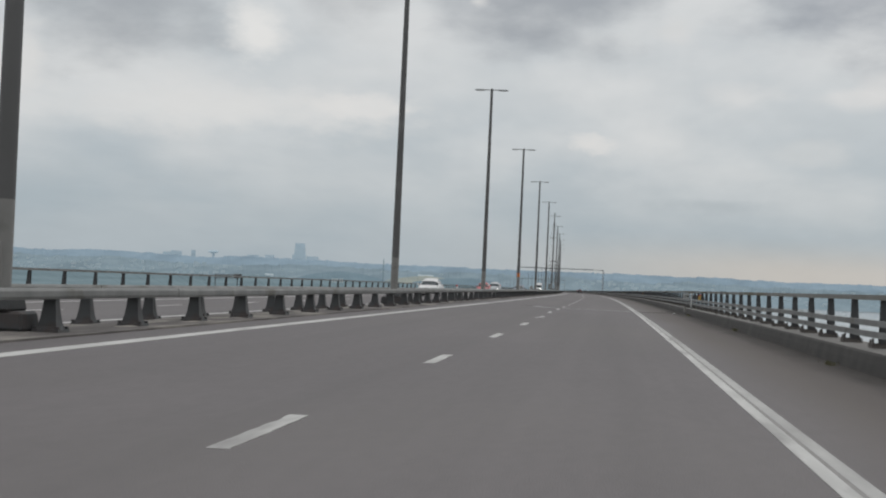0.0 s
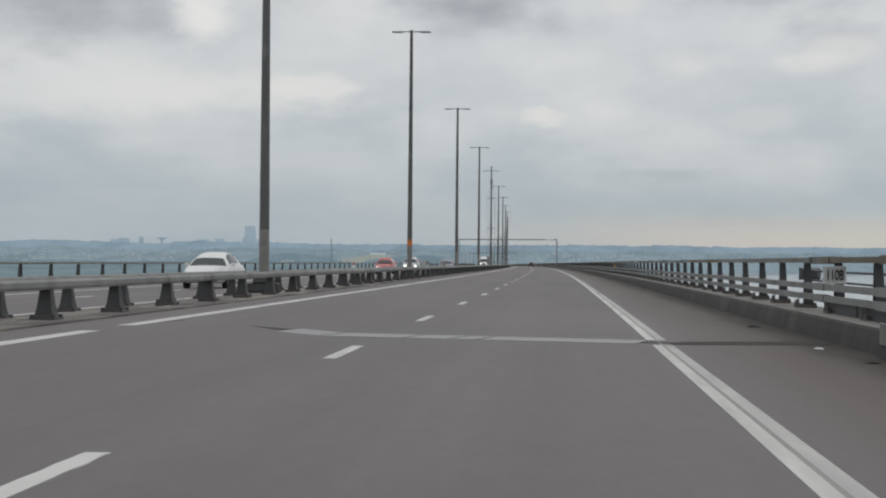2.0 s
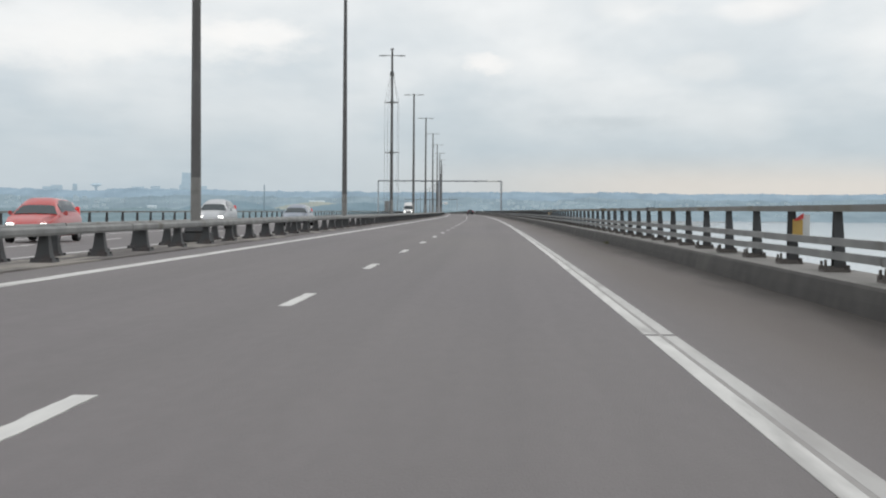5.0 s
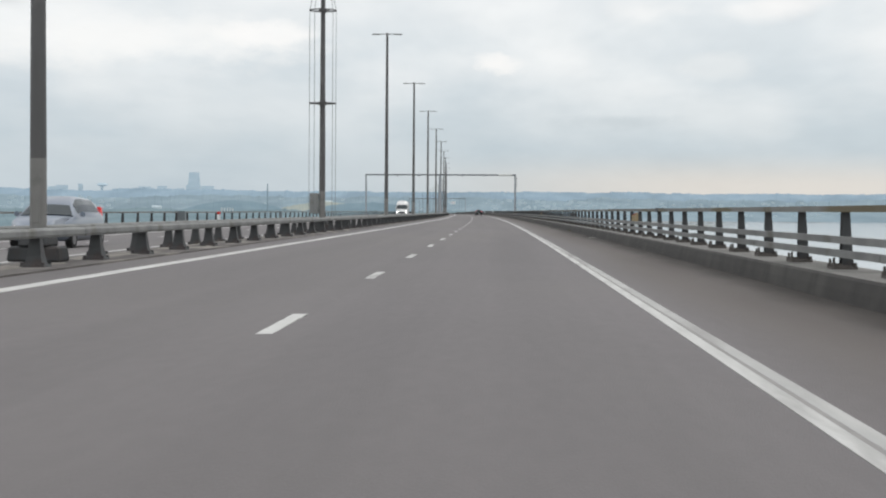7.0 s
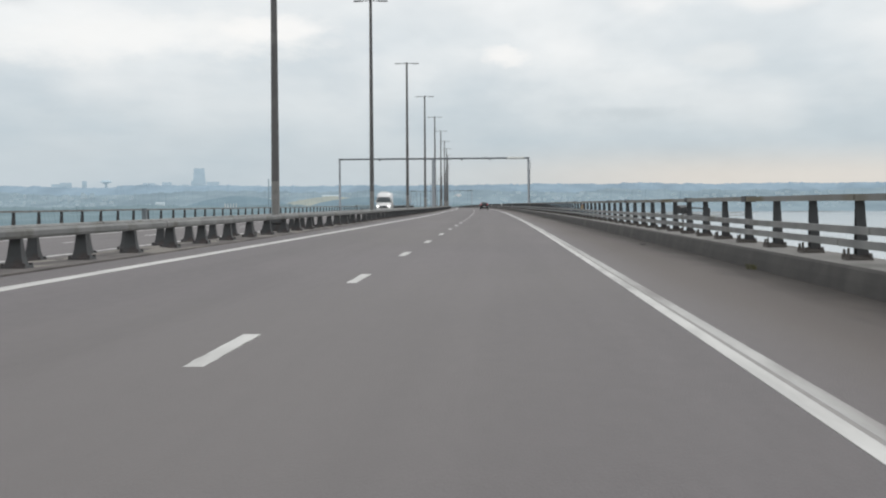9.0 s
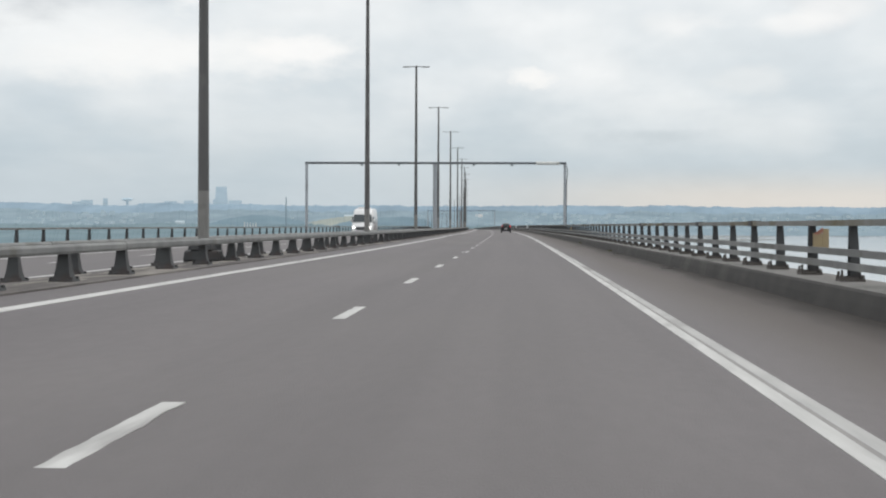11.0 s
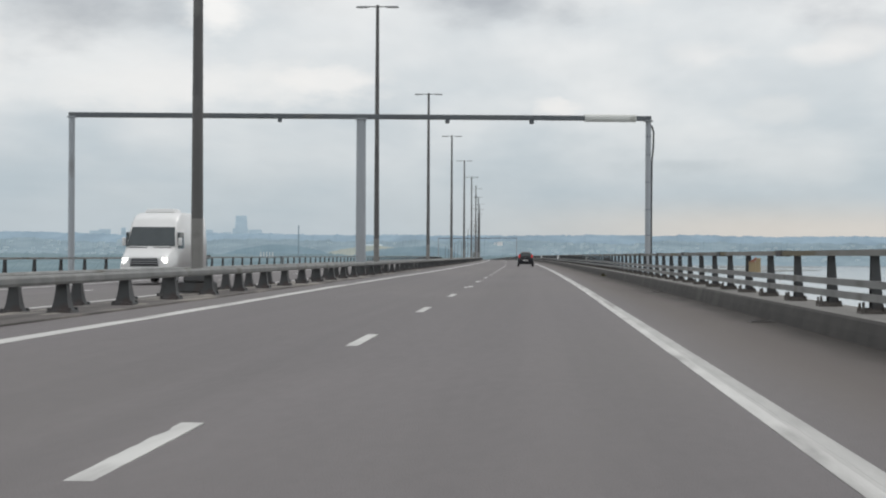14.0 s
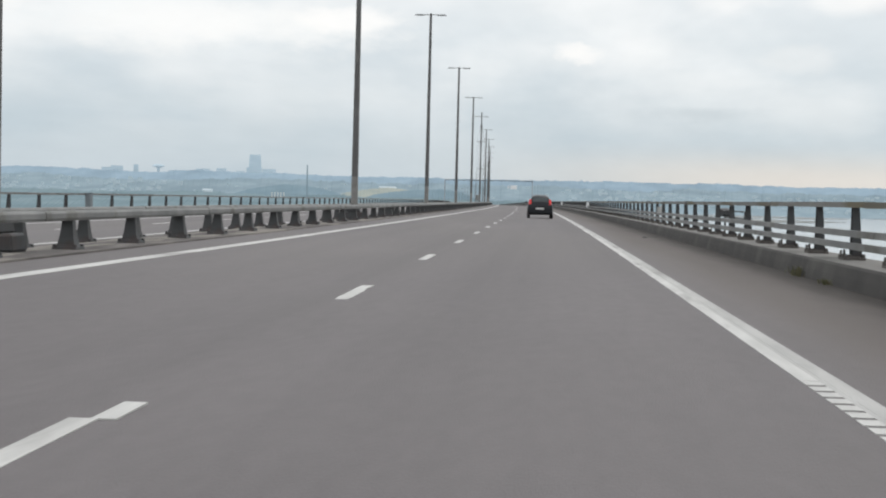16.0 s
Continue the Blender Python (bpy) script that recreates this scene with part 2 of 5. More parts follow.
lane_wear(ASPHALT)
hard_strip_dirt(ASPHALT)
PAINT_WORN = material("driven_road_paint", (0.43, 0.425, 0.41), (0.33, 0.325, 0.315), rough=0.75, scale=5.0, amount=0.8, stain=(0.22, 0.21, 0.20), stain_scale=1.6, stain_at=(0.52, 0.72), bump=0.3, stretch=(1, 0.12, 1), place="World")
PAINT_LINE = material("road_paint", (0.53, 0.525, 0.505), (0.40, 0.395, 0.38), rough=0.7, scale=5.0, amount=0.8, stain=(0.20, 0.19, 0.185), stain_scale=2.2, stain_at=(0.57, 0.74), bump=0.3, stretch=(1, 0.12, 1), place="World")
GROOVE = material("tyre_dirt", (0.27, 0.26, 0.25), rough=0.9, scale=3.0, place="World")
WORN_OFF = material("worn_off_paint", (0.33, 0.32, 0.31), (0.21, 0.20, 0.195), rough=0.85, scale=9.0, amount=0.9, place="World")
CONCRETE = material("weathered_concrete", (0.235, 0.225, 0.21), (0.175, 0.17, 0.16), rough=0.9, scale=2.2, stain=(0.10, 0.10, 0.09), stain_scale=0.5, stain_at=(0.52, 0.72), bump=0.5, bump_scale=40, place="World")
# grimy kerb concrete, with the shade on its upright sides put into the colour
KERB_FACE = material("shaded_grimy_concrete", (0.062, 0.058, 0.054), (0.044, 0.041, 0.039), rough=0.95, scale=1.6, amount=0.9, stain=(0.085, 0.081, 0.074), stain_scale=0.5, stain_at=(0.56, 0.70), bump=0.5, bump_scale=30, place="World")
GRIT = material("median_grit", (0.135, 0.122, 0.114), (0.082, 0.075, 0.071), rough=0.95, scale=4.0, amount=0.9, stain=(0.245, 0.225, 0.20), stain_scale=1.1, stain_at=(0.50, 0.62), bump=0.7, bump_scale=50, stretch=(1, 0.22, 1), place="World")
SAND_DRIFT = material("pale_sand_drift", (0.27, 0.25, 0.22), (0.19, 0.175, 0.155), rough=0.95, scale=7.0, amount=0.9, bump=0.6, bump_scale=60, place="World")
GALV = material("dull_galvanised_steel", (0.27, 0.272, 0.262), (0.175, 0.178, 0.175), rough=0.65, metal=0.25, scale=1.3, amount=0.9, stain=(0.135, 0.128, 0.11), stain_scale=0.9, stain_at=(0.56, 0.70), bump=0.2, place="World", per_object=0.3)
RAIL_OLD = material("weathered_handrail", (0.24, 0.24, 0.225), (0.17, 0.165, 0.145), rough=0.75, metal=0.15, scale=1.2, stain=(0.15, 0.125, 0.07), stain_scale=0.22, stain_at=(0.52, 0.60), bump=0.3, place="World", per_object=0.5)
POST_DARK = material("dark_painted_post", (0.078, 0.081, 0.083), (0.058, 0.059, 0.062), rough=0.7, metal=0.2, scale=4.0, stain=(0.082, 0.062, 0.057), stain_scale=2.0, stain_at=(0.5, 0.7), bump=0.3, per_object=0.35)
POLE_STEEL = material("grey_brown_pole_steel", (0.132, 0.130, 0.128), (0.088, 0.086, 0.084), rough=0.6, metal=0.25, scale=0.9, stain=(0.20, 0.195, 0.185), stain_scale=1.3, stain_at=(0.58, 0.66), bump=0.1, stretch=(1, 1, 0.35), per_object=0.12)
POLE_FOOT = material("pale_pole_foot", (0.255, 0.25, 0.238), (0.19, 0.186, 0.176), rough=0.75, metal=0.1, scale=2.0, stain=(0.15, 0.148, 0.138), stain_scale=1.5, stain_at=(0.55, 0.7), bump=0.2)
GANTRY_PAINT = material("grey_gantry_paint", (0.37, 0.395, 0.42), (0.31, 0.33, 0.35), rough=0.55, metal=0.2, scale=0.8, stain=(0.21, 0.21, 0.205), stain_scale=0.9, stain_at=(0.58, 0.72), stretch=(1, 1, 0.3))
BEAM_PAINT = material("dark_gantry_beam", (0.125, 0.14, 0.15), (0.09, 0.10, 0.11), rough=0.6, metal=0.2, scale=1.2, stain=(0.16, 0.16, 0.15), stain_scale=0.5, stain_at=(0.58, 0.7))
WHITE_COVER = material("white_plastic_cover", (0.62, 0.63, 0.60), (0.52, 0.53, 0.50), rough=0.5, scale=1.5, stain=(0.35, 0.35, 0.32), stain_scale=2.0, stain_at=(0.6, 0.75))
CABLE = material("black_cable", (0.02, 0.02, 0.02), rough=0.6, scale=8.0)
STEEL_ROPE = material("steel_rope", (0.24, 0.25, 0.25), rough=0.5, metal=0.5, scale=10.0)
LAMP_HEAD = material("grey_lamp_housing", (0.26, 0.27, 0.275), (0.2, 0.21, 0.21), rough=0.5, metal=0.2, scale=6.0)
LAMP_GLASS = material("clouded_lamp_lens", (0.5, 0.5, 0.47), rough=0.3, scale=9.0)
ORANGE = material("orange_band", (0.62, 0.19, 0.04), (0.5, 0.14, 0.03), rough=0.6, scale=8.0)
YELLOW = material("yellow_marker", (0.50, 0.33, 0.09), (0.42, 0.27, 0.07), rough=0.6, scale=12.0)
FADED = material("faded_ochre_marker", (0.40, 0.31, 0.18), (0.34, 0.27, 0.17), rough=0.7, scale=12.0)
FADED_RED = material("faded_red_flash", (0.42, 0.17, 0.12), (0.36, 0.2, 0.14), rough=0.7, scale=12.0)
RED = material("red_reflector", (0.60, 0.05, 0.04), rough=0.35, scale=10.0)
WHITE_PANEL = material("off_white_panel", (0.58, 0.59, 0.58), (0.48, 0.49, 0.48), rough=0.6, scale=5.0)
SIGN_WHITE = material("sign_white", (0.85, 0.86, 0.86), (0.8, 0.81, 0.81), rough=0.4, scale=3.0)
SIGN_GREY = material("weathered_sign_face", (0.50, 0.50, 0.485), (0.40, 0.40, 0.39), rough=0.6, scale=6.0)
BOX_GREY = material("grey_box_paint", (0.27, 0.275, 0.27), (0.22, 0.225, 0.22), rough=0.6, scale=3.0, stain=(0.17, 0.165, 0.15), stain_scale=2.0, stain_at=(0.58, 0.72))
CABINET = material("pale_blue_grey_cabinet", (0.20, 0.23, 0.245), (0.16, 0.185, 0.195), rough=0.6, scale=3.0)
IRON = material("worn_cast_iron", (0.055, 0.05, 0.047), (0.035, 0.033, 0.031), rough=0.6, metal=0.5, scale=8.0, bump=0.4)
RUST_BOLT = material("rusty_bolt_block", (0.125, 0.112, 0.102), (0.085, 0.078, 0.073), rough=0.85, metal=0.2, scale=9.0, bump=0.4)
JOINT = material("expansion_joint_steel", (0.26, 0.26, 0.26), (0.21, 0.21, 0.21), rough=0.6, metal=0.2, scale=4.0)
SEAM = material("dark_joint_seal", (0.070, 0.063, 0.060), (0.052, 0.047, 0.045), rough=0.9, scale=5.0, bump=0.4, place="World")
SEAM.node_tree.nodes["Principled BSDF"].inputs["Specular IOR Level"].default_value = 0.08
TYRE = material("tyre_rubber", (0.018, 0.018, 0.018), rough=0.85, scale=20.0, bump=0.3)
RIM = material("alloy_rim", (0.35, 0.35, 0.36), rough=0.35, metal=0.9, scale=10.0)
GLASS_DARK = material("tinted_car_glass", (0.040, 0.052, 0.057), rough=0.08, scale=3.0)
TRIM = material("black_plastic_trim", (0.025, 0.025, 0.027), rough=0.6, scale=14.0)
TAIL = material("red_tail_lens", (0.45, 0.02, 0.02), rough=0.2, scale=10.0, emit=(1.0, 0.07, 0.07), emit_strength=0.32, coat=0.6)
HEADLIGHT = material("lit_headlight", (0.8, 0.8, 0.8), rough=0.15, scale=5.0, emit=(1.0, 0.97, 0.92), emit_strength=5.0)
PLATE = material("plate_white", (0.6, 0.6, 0.58), rough=0.5, scale=6.0)
CAR_BLACK = material("black_car_paint", (0.012, 0.013, 0.017), (0.010, 0.011, 0.014), rough=0.32, scale=3.0)
CAR_BLACK.node_tree.nodes["Principled BSDF"].inputs["Specular IOR Level"].default_value = 0.3
CAR_WHITE = material("white_car_paint", (0.68, 0.68, 0.67), (0.62, 0.62, 0.61), rough=0.35, scale=2.0, coat=0.5)
CAR_RED = material("red_car_paint", (0.42, 0.035, 0.03), (0.36, 0.03, 0.028), rough=0.3, scale=2.0, coat=0.6)
CAR_SILVER = material("silver_car_paint", (0.40, 0.41, 0.42), (0.36, 0.37, 0.38), rough=0.35, metal=0.5, scale=2.0, coat=0.5)
CAR_BLUE = material("grey_blue_car_paint", (0.16, 0.19, 0.24), (0.13, 0.16, 0.2), rough=0.3, metal=0.4, scale=2.0, coat=0.6)
WEED = material("dusty_weed_green", (0.085, 0.095, 0.04), (0.13, 0.11, 0.06), rough=0.8, scale=20.0, amount=0.9)
WATER = material("estuary_water", (0.42, 0.44, 0.45), (0.37, 0.39, 0.40), rough=0.12, scale=0.004, stretch=(1, 0.2, 1), place="World")
SAND = material("wet_sandbank", (0.19, 0.205, 0.20), (0.15, 0.16, 0.155), rough=0.8, scale=0.02, place="World")

# ---- mesh helpers ----


def box(bm, x0, x1, y0, y1, z0, z1, top=1.0, top_y=None):
    """A box whose top is narrowed to a share of its foot."""
    cx, cy = (x0 + x1) / 2, (y0 + y1) / 2
    ty = top if top_y is None else top_y
    v = [bm.verts.new(p) for p in ((x0, y0, z0), (x1, y0, z0), (x1, y1, z0), (x0, y1, z0))]
    v += [bm.verts.new((cx + (x - cx) * top, cy + (y - cy) * ty, z1)) for x, y in ((x0, y0), (x1, y0), (x1, y1), (x0, y1))]
    return [bm.faces.new([v[i] for i in f]) for f in ((3, 2, 1, 0), (4, 5, 6, 7), (0, 1, 5, 4), (1, 2, 6, 5), (2, 3, 7, 6), (3, 0, 4, 7))]


def tube(bm, p, q, r0, r1=None, sides=10, ends=True):
    """A straight tapered tube from p to q."""
    p, q = Vector(p), Vector(q)
    r1 = r0 if r1 is None else r1
    m = (q - p).to_track_quat("Z", "Y").to_matrix()
    rings = [[bm.verts.new(o + m @ Vector((r * math.cos(a), r * math.sin(a), 0))) for a in (2 * math.pi * (k + 0.5) / sides for k in range(sides))] for o, r in ((p, r0), (q, r1))]
    for k in range(sides):
        j = (k + 1) % sides
        bm.faces.new((rings[0][k], rings[0][j], rings[1][j], rings[1][k]))
    if ends:
        bm.faces.new(rings[0][::-1])
        bm.faces.new(rings[1])


def loft(bm, rings, close=True):
    rows = [[bm.verts.new(p) for p in ring] for ring in rings]
    n = len(rows[0])
    for a, b in zip(rows, rows[1:]):
        for k in range(n):
            j = (k + 1) % n
            bm.faces.new((a[k], a[j], b[j], b[k]))
    if close:
        bm.faces.new(rows[0][::-1])
        bm.faces.new(rows[-1])


def bevelled(bm, width, segments=1):
    bmesh.ops.bevel(bm, geom=list(bm.edges), offset=width, segments=segments, affect="EDGES", clamp_overlap=True)


def meshed(name, bm, mat, smooth=False):
    bmesh.ops.recalc_face_normals(bm, faces=list(bm.faces))
    me = bpy.data.meshes.new(name)
    bm.to_mesh(me)
    bm.free()
    me.materials.append(mat)
    if smooth:
        for p in me.polygons:
            p.use_smooth = True
    return me


def part(name, bm, mat, parent, label="", smooth=False):
    ob = new(name, meshed(name, bm, mat, smooth))
    ob.parent = parent
    if label:
        tagged(ob, label)
    return ob


def placed(name, me, parent, m):
    ob = new(name, me)
    ob.parent = parent
    ob.matrix_basis = m
    return ob


def along(s0, s1, step):
    k = max(1, int(round((s1 - s0) / step)))
    return [s0 + (s1 - s0) * i / k for i in range(k + 1)]


def run(bm, profile, s0, s1, step=6.0, closed=True):
    """Sweeps a cross-section, given as (u, z) pairs, along the road."""
    rows = [[bm.verts.new(at(s, u, z)) for u, z in profile] for s in along(s0, s1, step)]
    n = len(profile)
    for a, b in zip(rows, rows[1:]):
        for k in range(n if closed else n - 1):
            j = (k + 1) % n
            bm.faces.new((a[k], a[j], b[j], b[k]))
    if closed:
        bm.faces.new(rows[0][::-1])
        bm.faces.new(rows[-1])


def lay(bm, profile, s0, s1, step=6.0):
    """Sweeps a closed cross-section and unwraps it by u and s, for marks that follow the road."""
    uv = bm.loops.layers.uv.new("lanes")
    grid = along(s0, s1, step)
    rows = [[bm.verts.new(at(s, u, z)) for u, z in profile] for s in grid]
    n = len(profile)
    for i in range(len(grid) - 1):
        for k in range(n):
            j = (k + 1) % n
            f = bm.faces.new((rows[i][k], rows[i][j], rows[i + 1][j], rows[i + 1][k]))
            for lp, (q, w_) in zip(f.loops, ((k, i), (j, i), (j, i + 1), (k, i + 1))):
                lp[uv].uv = (profile[q][0], grid[w_])


def rect(u0, u1, z0, z1):
    return [(u0, z0), (u1, z0), (u1, z1), (u0, z1)]


START, END = -70.0, 1450.0
GAP = 51.11  # between two lamp posts
ROW_A, ROW_B = Vector((-125.6, 1911.6, -10.8)), Vector((-74.2, 1464.3, -9.1))  # feet of the far row of posts
NEAR = 700.0  # as far as single pieces are told apart


def lane_z(u):
    """Level of our carriageway: the lanes lie a little lower than the median and the gutter."""
    return float(np.interp(u, (3.1, 5.6, 11.3, 13.53), (0.0, -0.17, -0.17, -0.11)))


def other_z(u):
    """Level of the oncoming carriageway, falling away from the median."""
    return float(np.interp(abs(u), (1.25, 2.0, 6.0, 13.75), (-0.10, -0.12, -0.226, -0.304)))


# ---- carriageways ----
def structure(name, mesh, label):
    return tagged(new(name, mesh), label, kind="structure")


bm = bmesh.new()
lay(bm, [(1.32, -1.2), (13.53, -1.2), (13.53, -0.11), (11.3, -0.17), (5.6, -0.17), (3.1, 0.0), (1.32, 0.0)], START, END)
road = structure("road", meshed("road", bm, ASPHALT), "worn grey asphalt carriageway with two marked lanes on a bridge deck")
bm = bmesh.new()
lay(bm, [(-13.75, -1.4), (-1.25, -1.4), (-1.25, other_z(1.25)), (-2.0, other_z(2)), (-6.0, other_z(6)), (-13.75, other_z(13.75))], START, END)
road_back = structure("road_oncoming", meshed("road", bm, ASPHALT), "worn grey asphalt carriageway for the oncoming traffic")
bm = bmesh.new()
run(bm, [(-1.25, -1.3), (1.32, -1.3), (1.32, 0.03), (0.9, 0.035), (0.3, 0.035), (-1.25, -0.095)], START, END)
median = structure("median", meshed("median", bm, GRIT), "gritty brown-grey concrete median strip between the carriageways")


def drifts(s0, s1):
    """Low uneven heaps of pale sand lying on the median between the barrier feet."""
    b = bmesh.new()
    r = random.Random(21)
    s = s0
    while s < s1:
        u, long, wide, high = r.uniform(-0.75, 0.95), r.uniform(0.4, 1.6), r.uniform(0.08, 0.2), r.uniform(0.012, 0.03)
        ring = []
        for k in range(12):
            a = 2 * math.pi * k / 12
            w_ = 1 + 0.35 * noise.noise(Vector((s, a, 0)))
            x, y = u + wide * w_ * math.cos(a), s + long * w_ * math.sin(a)
            ring.append(b.verts.new(at(y, x, float(np.interp(x, (-1.25, 0.3, 0.9, 1.32), (-0.095, 0.035, 0.035, 0.03))) + 0.001)))
        peak = b.verts.new(at(s + 0.2 * long, u, float(np.interp(u, (-1.25, 0.3), (-0.095, 0.035))) + high))
        for k in range(12):
            b.faces.new((ring[k], ring[(k + 1) % 12], peak))
        s += r.uniform(0.5, 2.2)
    tagged(part("sand_drift", b, SAND_DRIFT, median, "pale sand lying in drifts"), kind="stuff")


drifts(-10.0, 680.0)


def line(parent, u, wide, z, name, s0=START, s1=END, mat=PAINT_LINE):
    b = bmesh.new()
    if parent is road:
        run(b, [(u - wide / 2, lane_z(u - wide / 2) - 0.02), (u + wide / 2, lane_z(u + wide / 2) - 0.02), (u + wide / 2, lane_z(u + wide / 2) + 0.005 + z), (u - wide / 2, lane_z(u - wide / 2) + 0.005 + z)], s0, s1)
    else:
        run(b, rect(u - wide / 2, u + wide / 2, z - 0.02, z + 0.005), s0, s1)
    return part(name, b, mat, parent)


def left_u(s):
    """The left edge line wanders a little beside the median."""
    return float(np.interp(s, (45, 60, 140, 205, 290, 330, 405, 425, 470, 500, 520, 545, 570, 720), (2.35, 2.45, 2.53, 2.53, 2.44, 2.5, 2.57, 2.66, 2.66, 2.58, 2.42, 2.46, 2.66, 2.85)))


def right_u(s):
    """Inner rim of the double line beside the hard strip."""
    return float(np.interp(s, (470, 530), (10.72, 10.81)))


def ribbon(where, d0, d1, s0, s1, name, mat=PAINT_LINE, lift=0.005, step=6.0):
    """Paint on our carriageway between d0 and d1 beside a drifting line."""
    b = bmesh.new()
    rows = []
    for s in along(s0, s1, step):
        u = where(s)
        rows.append([b.verts.new(at(s, u + d, lane_z(u + d) + z)) for d, z in ((d0, -0.02), (d1, -0.02), (d1, lift), (d0, lift))])
    for p, q in zip(rows, rows[1:]):
        for k in range(4):
            j = (k + 1) % 4
            b.faces.new((p[k], p[j], q[j], q[k]))
    b.faces.new(rows[0][::-1])
    b.faces.new(rows[-1])
    return part(name, b, mat, road)


for s0, s1 in ((START, 75.0), (77.0, END)):
    ribbon(left_u, -0.15, 0.15, s0, s1, "edge_line")
for s0, s1 in ((START, 76.2), (77.7, 171.0), (171.2, 532.6), (532.9, 535.5), (535.8, 538.3), (538.6, 542.5), (548.3, END)):
    ribbon(right_u, 0.07, 0.205, s0, s1, "edge_line")
for k in range(17):
    ribbon(right_u, 0.07, 0.205, 542.6 + 0.34 * k, 542.84 + 0.34 * k, "rumble_bar")
for s0, s1 in ((START, 76.2), (77.7, 171.0), (171.2, END)):
    ribbon(right_u, 0.25, 0.38, s0, s1, "edge_line", PAINT_WORN)
ribbon(right_u, 0.205, 0.25, START, 440, "groove", GROOVE, 0.004)
ribbon(right_u, 0.205, 0.25, 440, END, "groove", PAINT_WORN, 0.004)
line(road_back, -1.75, 0.2, other_z(1.75), "edge_line")
line(road_back, -10.5, 0.25, other_z(10.5), "edge_line")

DASH = 13.09


def dash_mesh(seed, chip):
    """A painted dash with worn edges, and a chip out of one end or side."""
    b = bmesh.new()
    left, right = [], []
    for i in range(19):
        y = -1.48 + 2.96 * i / 18
        wob = [0.018 * noise.noise(Vector((y * 2.7, seed, q))) for q in (0.0, 5.0)]
        bite = chip * max(0.0, 1.0 - abs(y - (0.9 if seed % 2 else -0.4)) / 0.3) * 0.11
        left.append((-0.085 + wob[0] + (bite if seed % 3 else 0.0), y))
        right.append((0.085 + wob[1] - (0.0 if seed % 3 else bite), y))
    low = [[b.verts.new((x, y, -0.01)) for x, y in side] for side in (left, right)]
    top = [[b.verts.new((x, y, 0.006)) for x, y in side] for side in (left, right)]
    for i in range(18):
        b.faces.new((top[0][i], top[1][i], top[1][i + 1], top[0][i + 1]))
        b.faces.new((low[0][i], top[0][i], top[0][i + 1], low[0][i + 1]))
        b.faces.new((top[1][i], low[1][i], low[1][i + 1], top[1][i + 1]))
    return meshed("lane_dash", b, PAINT_LINE)


DASHES = [dash_mesh(i, c) for i, c in enumerate((0.0, 0.25, 0.0, 0.4, 0.15, 0.35, 0.0))]


def patched_dash(*pieces):
    """A dash painted or worn in pieces: x0, x1, y0, y1 each."""
    b = bmesh.new()
    for x0, x1, y0, y1 in pieces:
        box(b, x0, x1, y0, y1, -0.01, 0.006)
    return meshed("lane_dash", b, PAINT_LINE)


TWICE_PAINTED = patched_dash((-0.135, -0.005, -1.48, -0.62), (-0.02, 0.14, -0.62, 1.48))
SPLIT_DASHES = {
    35: patched_dash((-0.085, 0.085, -1.48, 0.42), (-0.07, 0.075, 0.98, 1.48)),
    40: patched_dash((-0.135, -0.02, -1.48, 0.2), (-0.02, 0.14, -0.1, 1.6)),
    41: patched_dash((-0.12, 0.04, -1.48, 0.9), (0.0, 0.14, 0.9, 1.6))}
k = -4
while DASH * k < 1000:
    s = DASH * k + float(np.interp(DASH * k, (60, 110, 170, 300, 410, 470, 530), (8.0, 7.4, 6.7, 6.5, 6.7, 7.2, 7.6)))  # painted with a slight drift
    u = float(np.interp(s, (35, 60, 88, 110), (6.58, 6.46, 6.5, 6.58)))
    placed("lane_dash", SPLIT_DASHES[k] if k in SPLIT_DASHES else TWICE_PAINTED if k in (3, 33) else DASHES[(k * 5 + 3) % 7], road, stand(s, u, -0.17))
    if k == 35:
        b = bmesh.new()
        box(b, -0.078, 0.078, 0.42, 0.98, -0.01, 0.003)
        placed("worn_dash", meshed("worn_dash", b, WORN_OFF), road, stand(s, u, -0.17))
    placed("lane_dash", DASHES[k % 7], road_back, stand(s + 5, -6.6, other_z(6.6)))
    k += 1

# the deck's expansion joint, slightly askew: pale plates with dark gaps, then a dark seam on the hard strip
def slab(b, s0, s1, u0, u1, half, z):
    p, q = at(s0, u0, lane_z(u0) + z), at(s1, u1, lane_z(u1) + z)
    w = (q - p).normalized().cross(Vector((0, 0, 1)))
    lo = [b.verts.new(x) for x in (p - w * half, q - w * half, q + w * half, p + w * half)]
    hi = [b.verts.new(v.co + Vector((0, 0, 0.012))) for v in lo]
    b.faces.new(hi)
    for i in range(4):
        j = (i + 1) % 4
        b.faces.new((lo[i], lo[j], hi[j], hi[i]))


def joint_s(u):
    return 78.6 - 0.26 * (u - 4.5)


joint = tagged(new("expansion_joint"), "pale steel expansion joint with dark gaps across the lanes", kind="structure")
edges = (4.8, 5.6, 7.0, 7.75, 8.2, 10.7)
for u0, u1 in zip(edges, edges[1:]):
    bm = bmesh.new()
    slab(bm, joint_s(u0 + 0.03), joint_s(u1 - 0.03), u0 + 0.03, u1 - 0.03, 0.48, -0.004)
    part("joint_plate", bm, JOINT, joint)
bm = bmesh.new()
slab(bm, joint_s(5.7), joint_s(11.2), 5.7, 11.2, 0.1, -0.008)
slab(bm, joint_s(11.2), joint_s(11.3), 11.2, 11.3, 0.42, -0.0085)
slab(bm, joint_s(11.3), joint_s(13.5), 11.3, 13.5, 0.42, -0.0085)
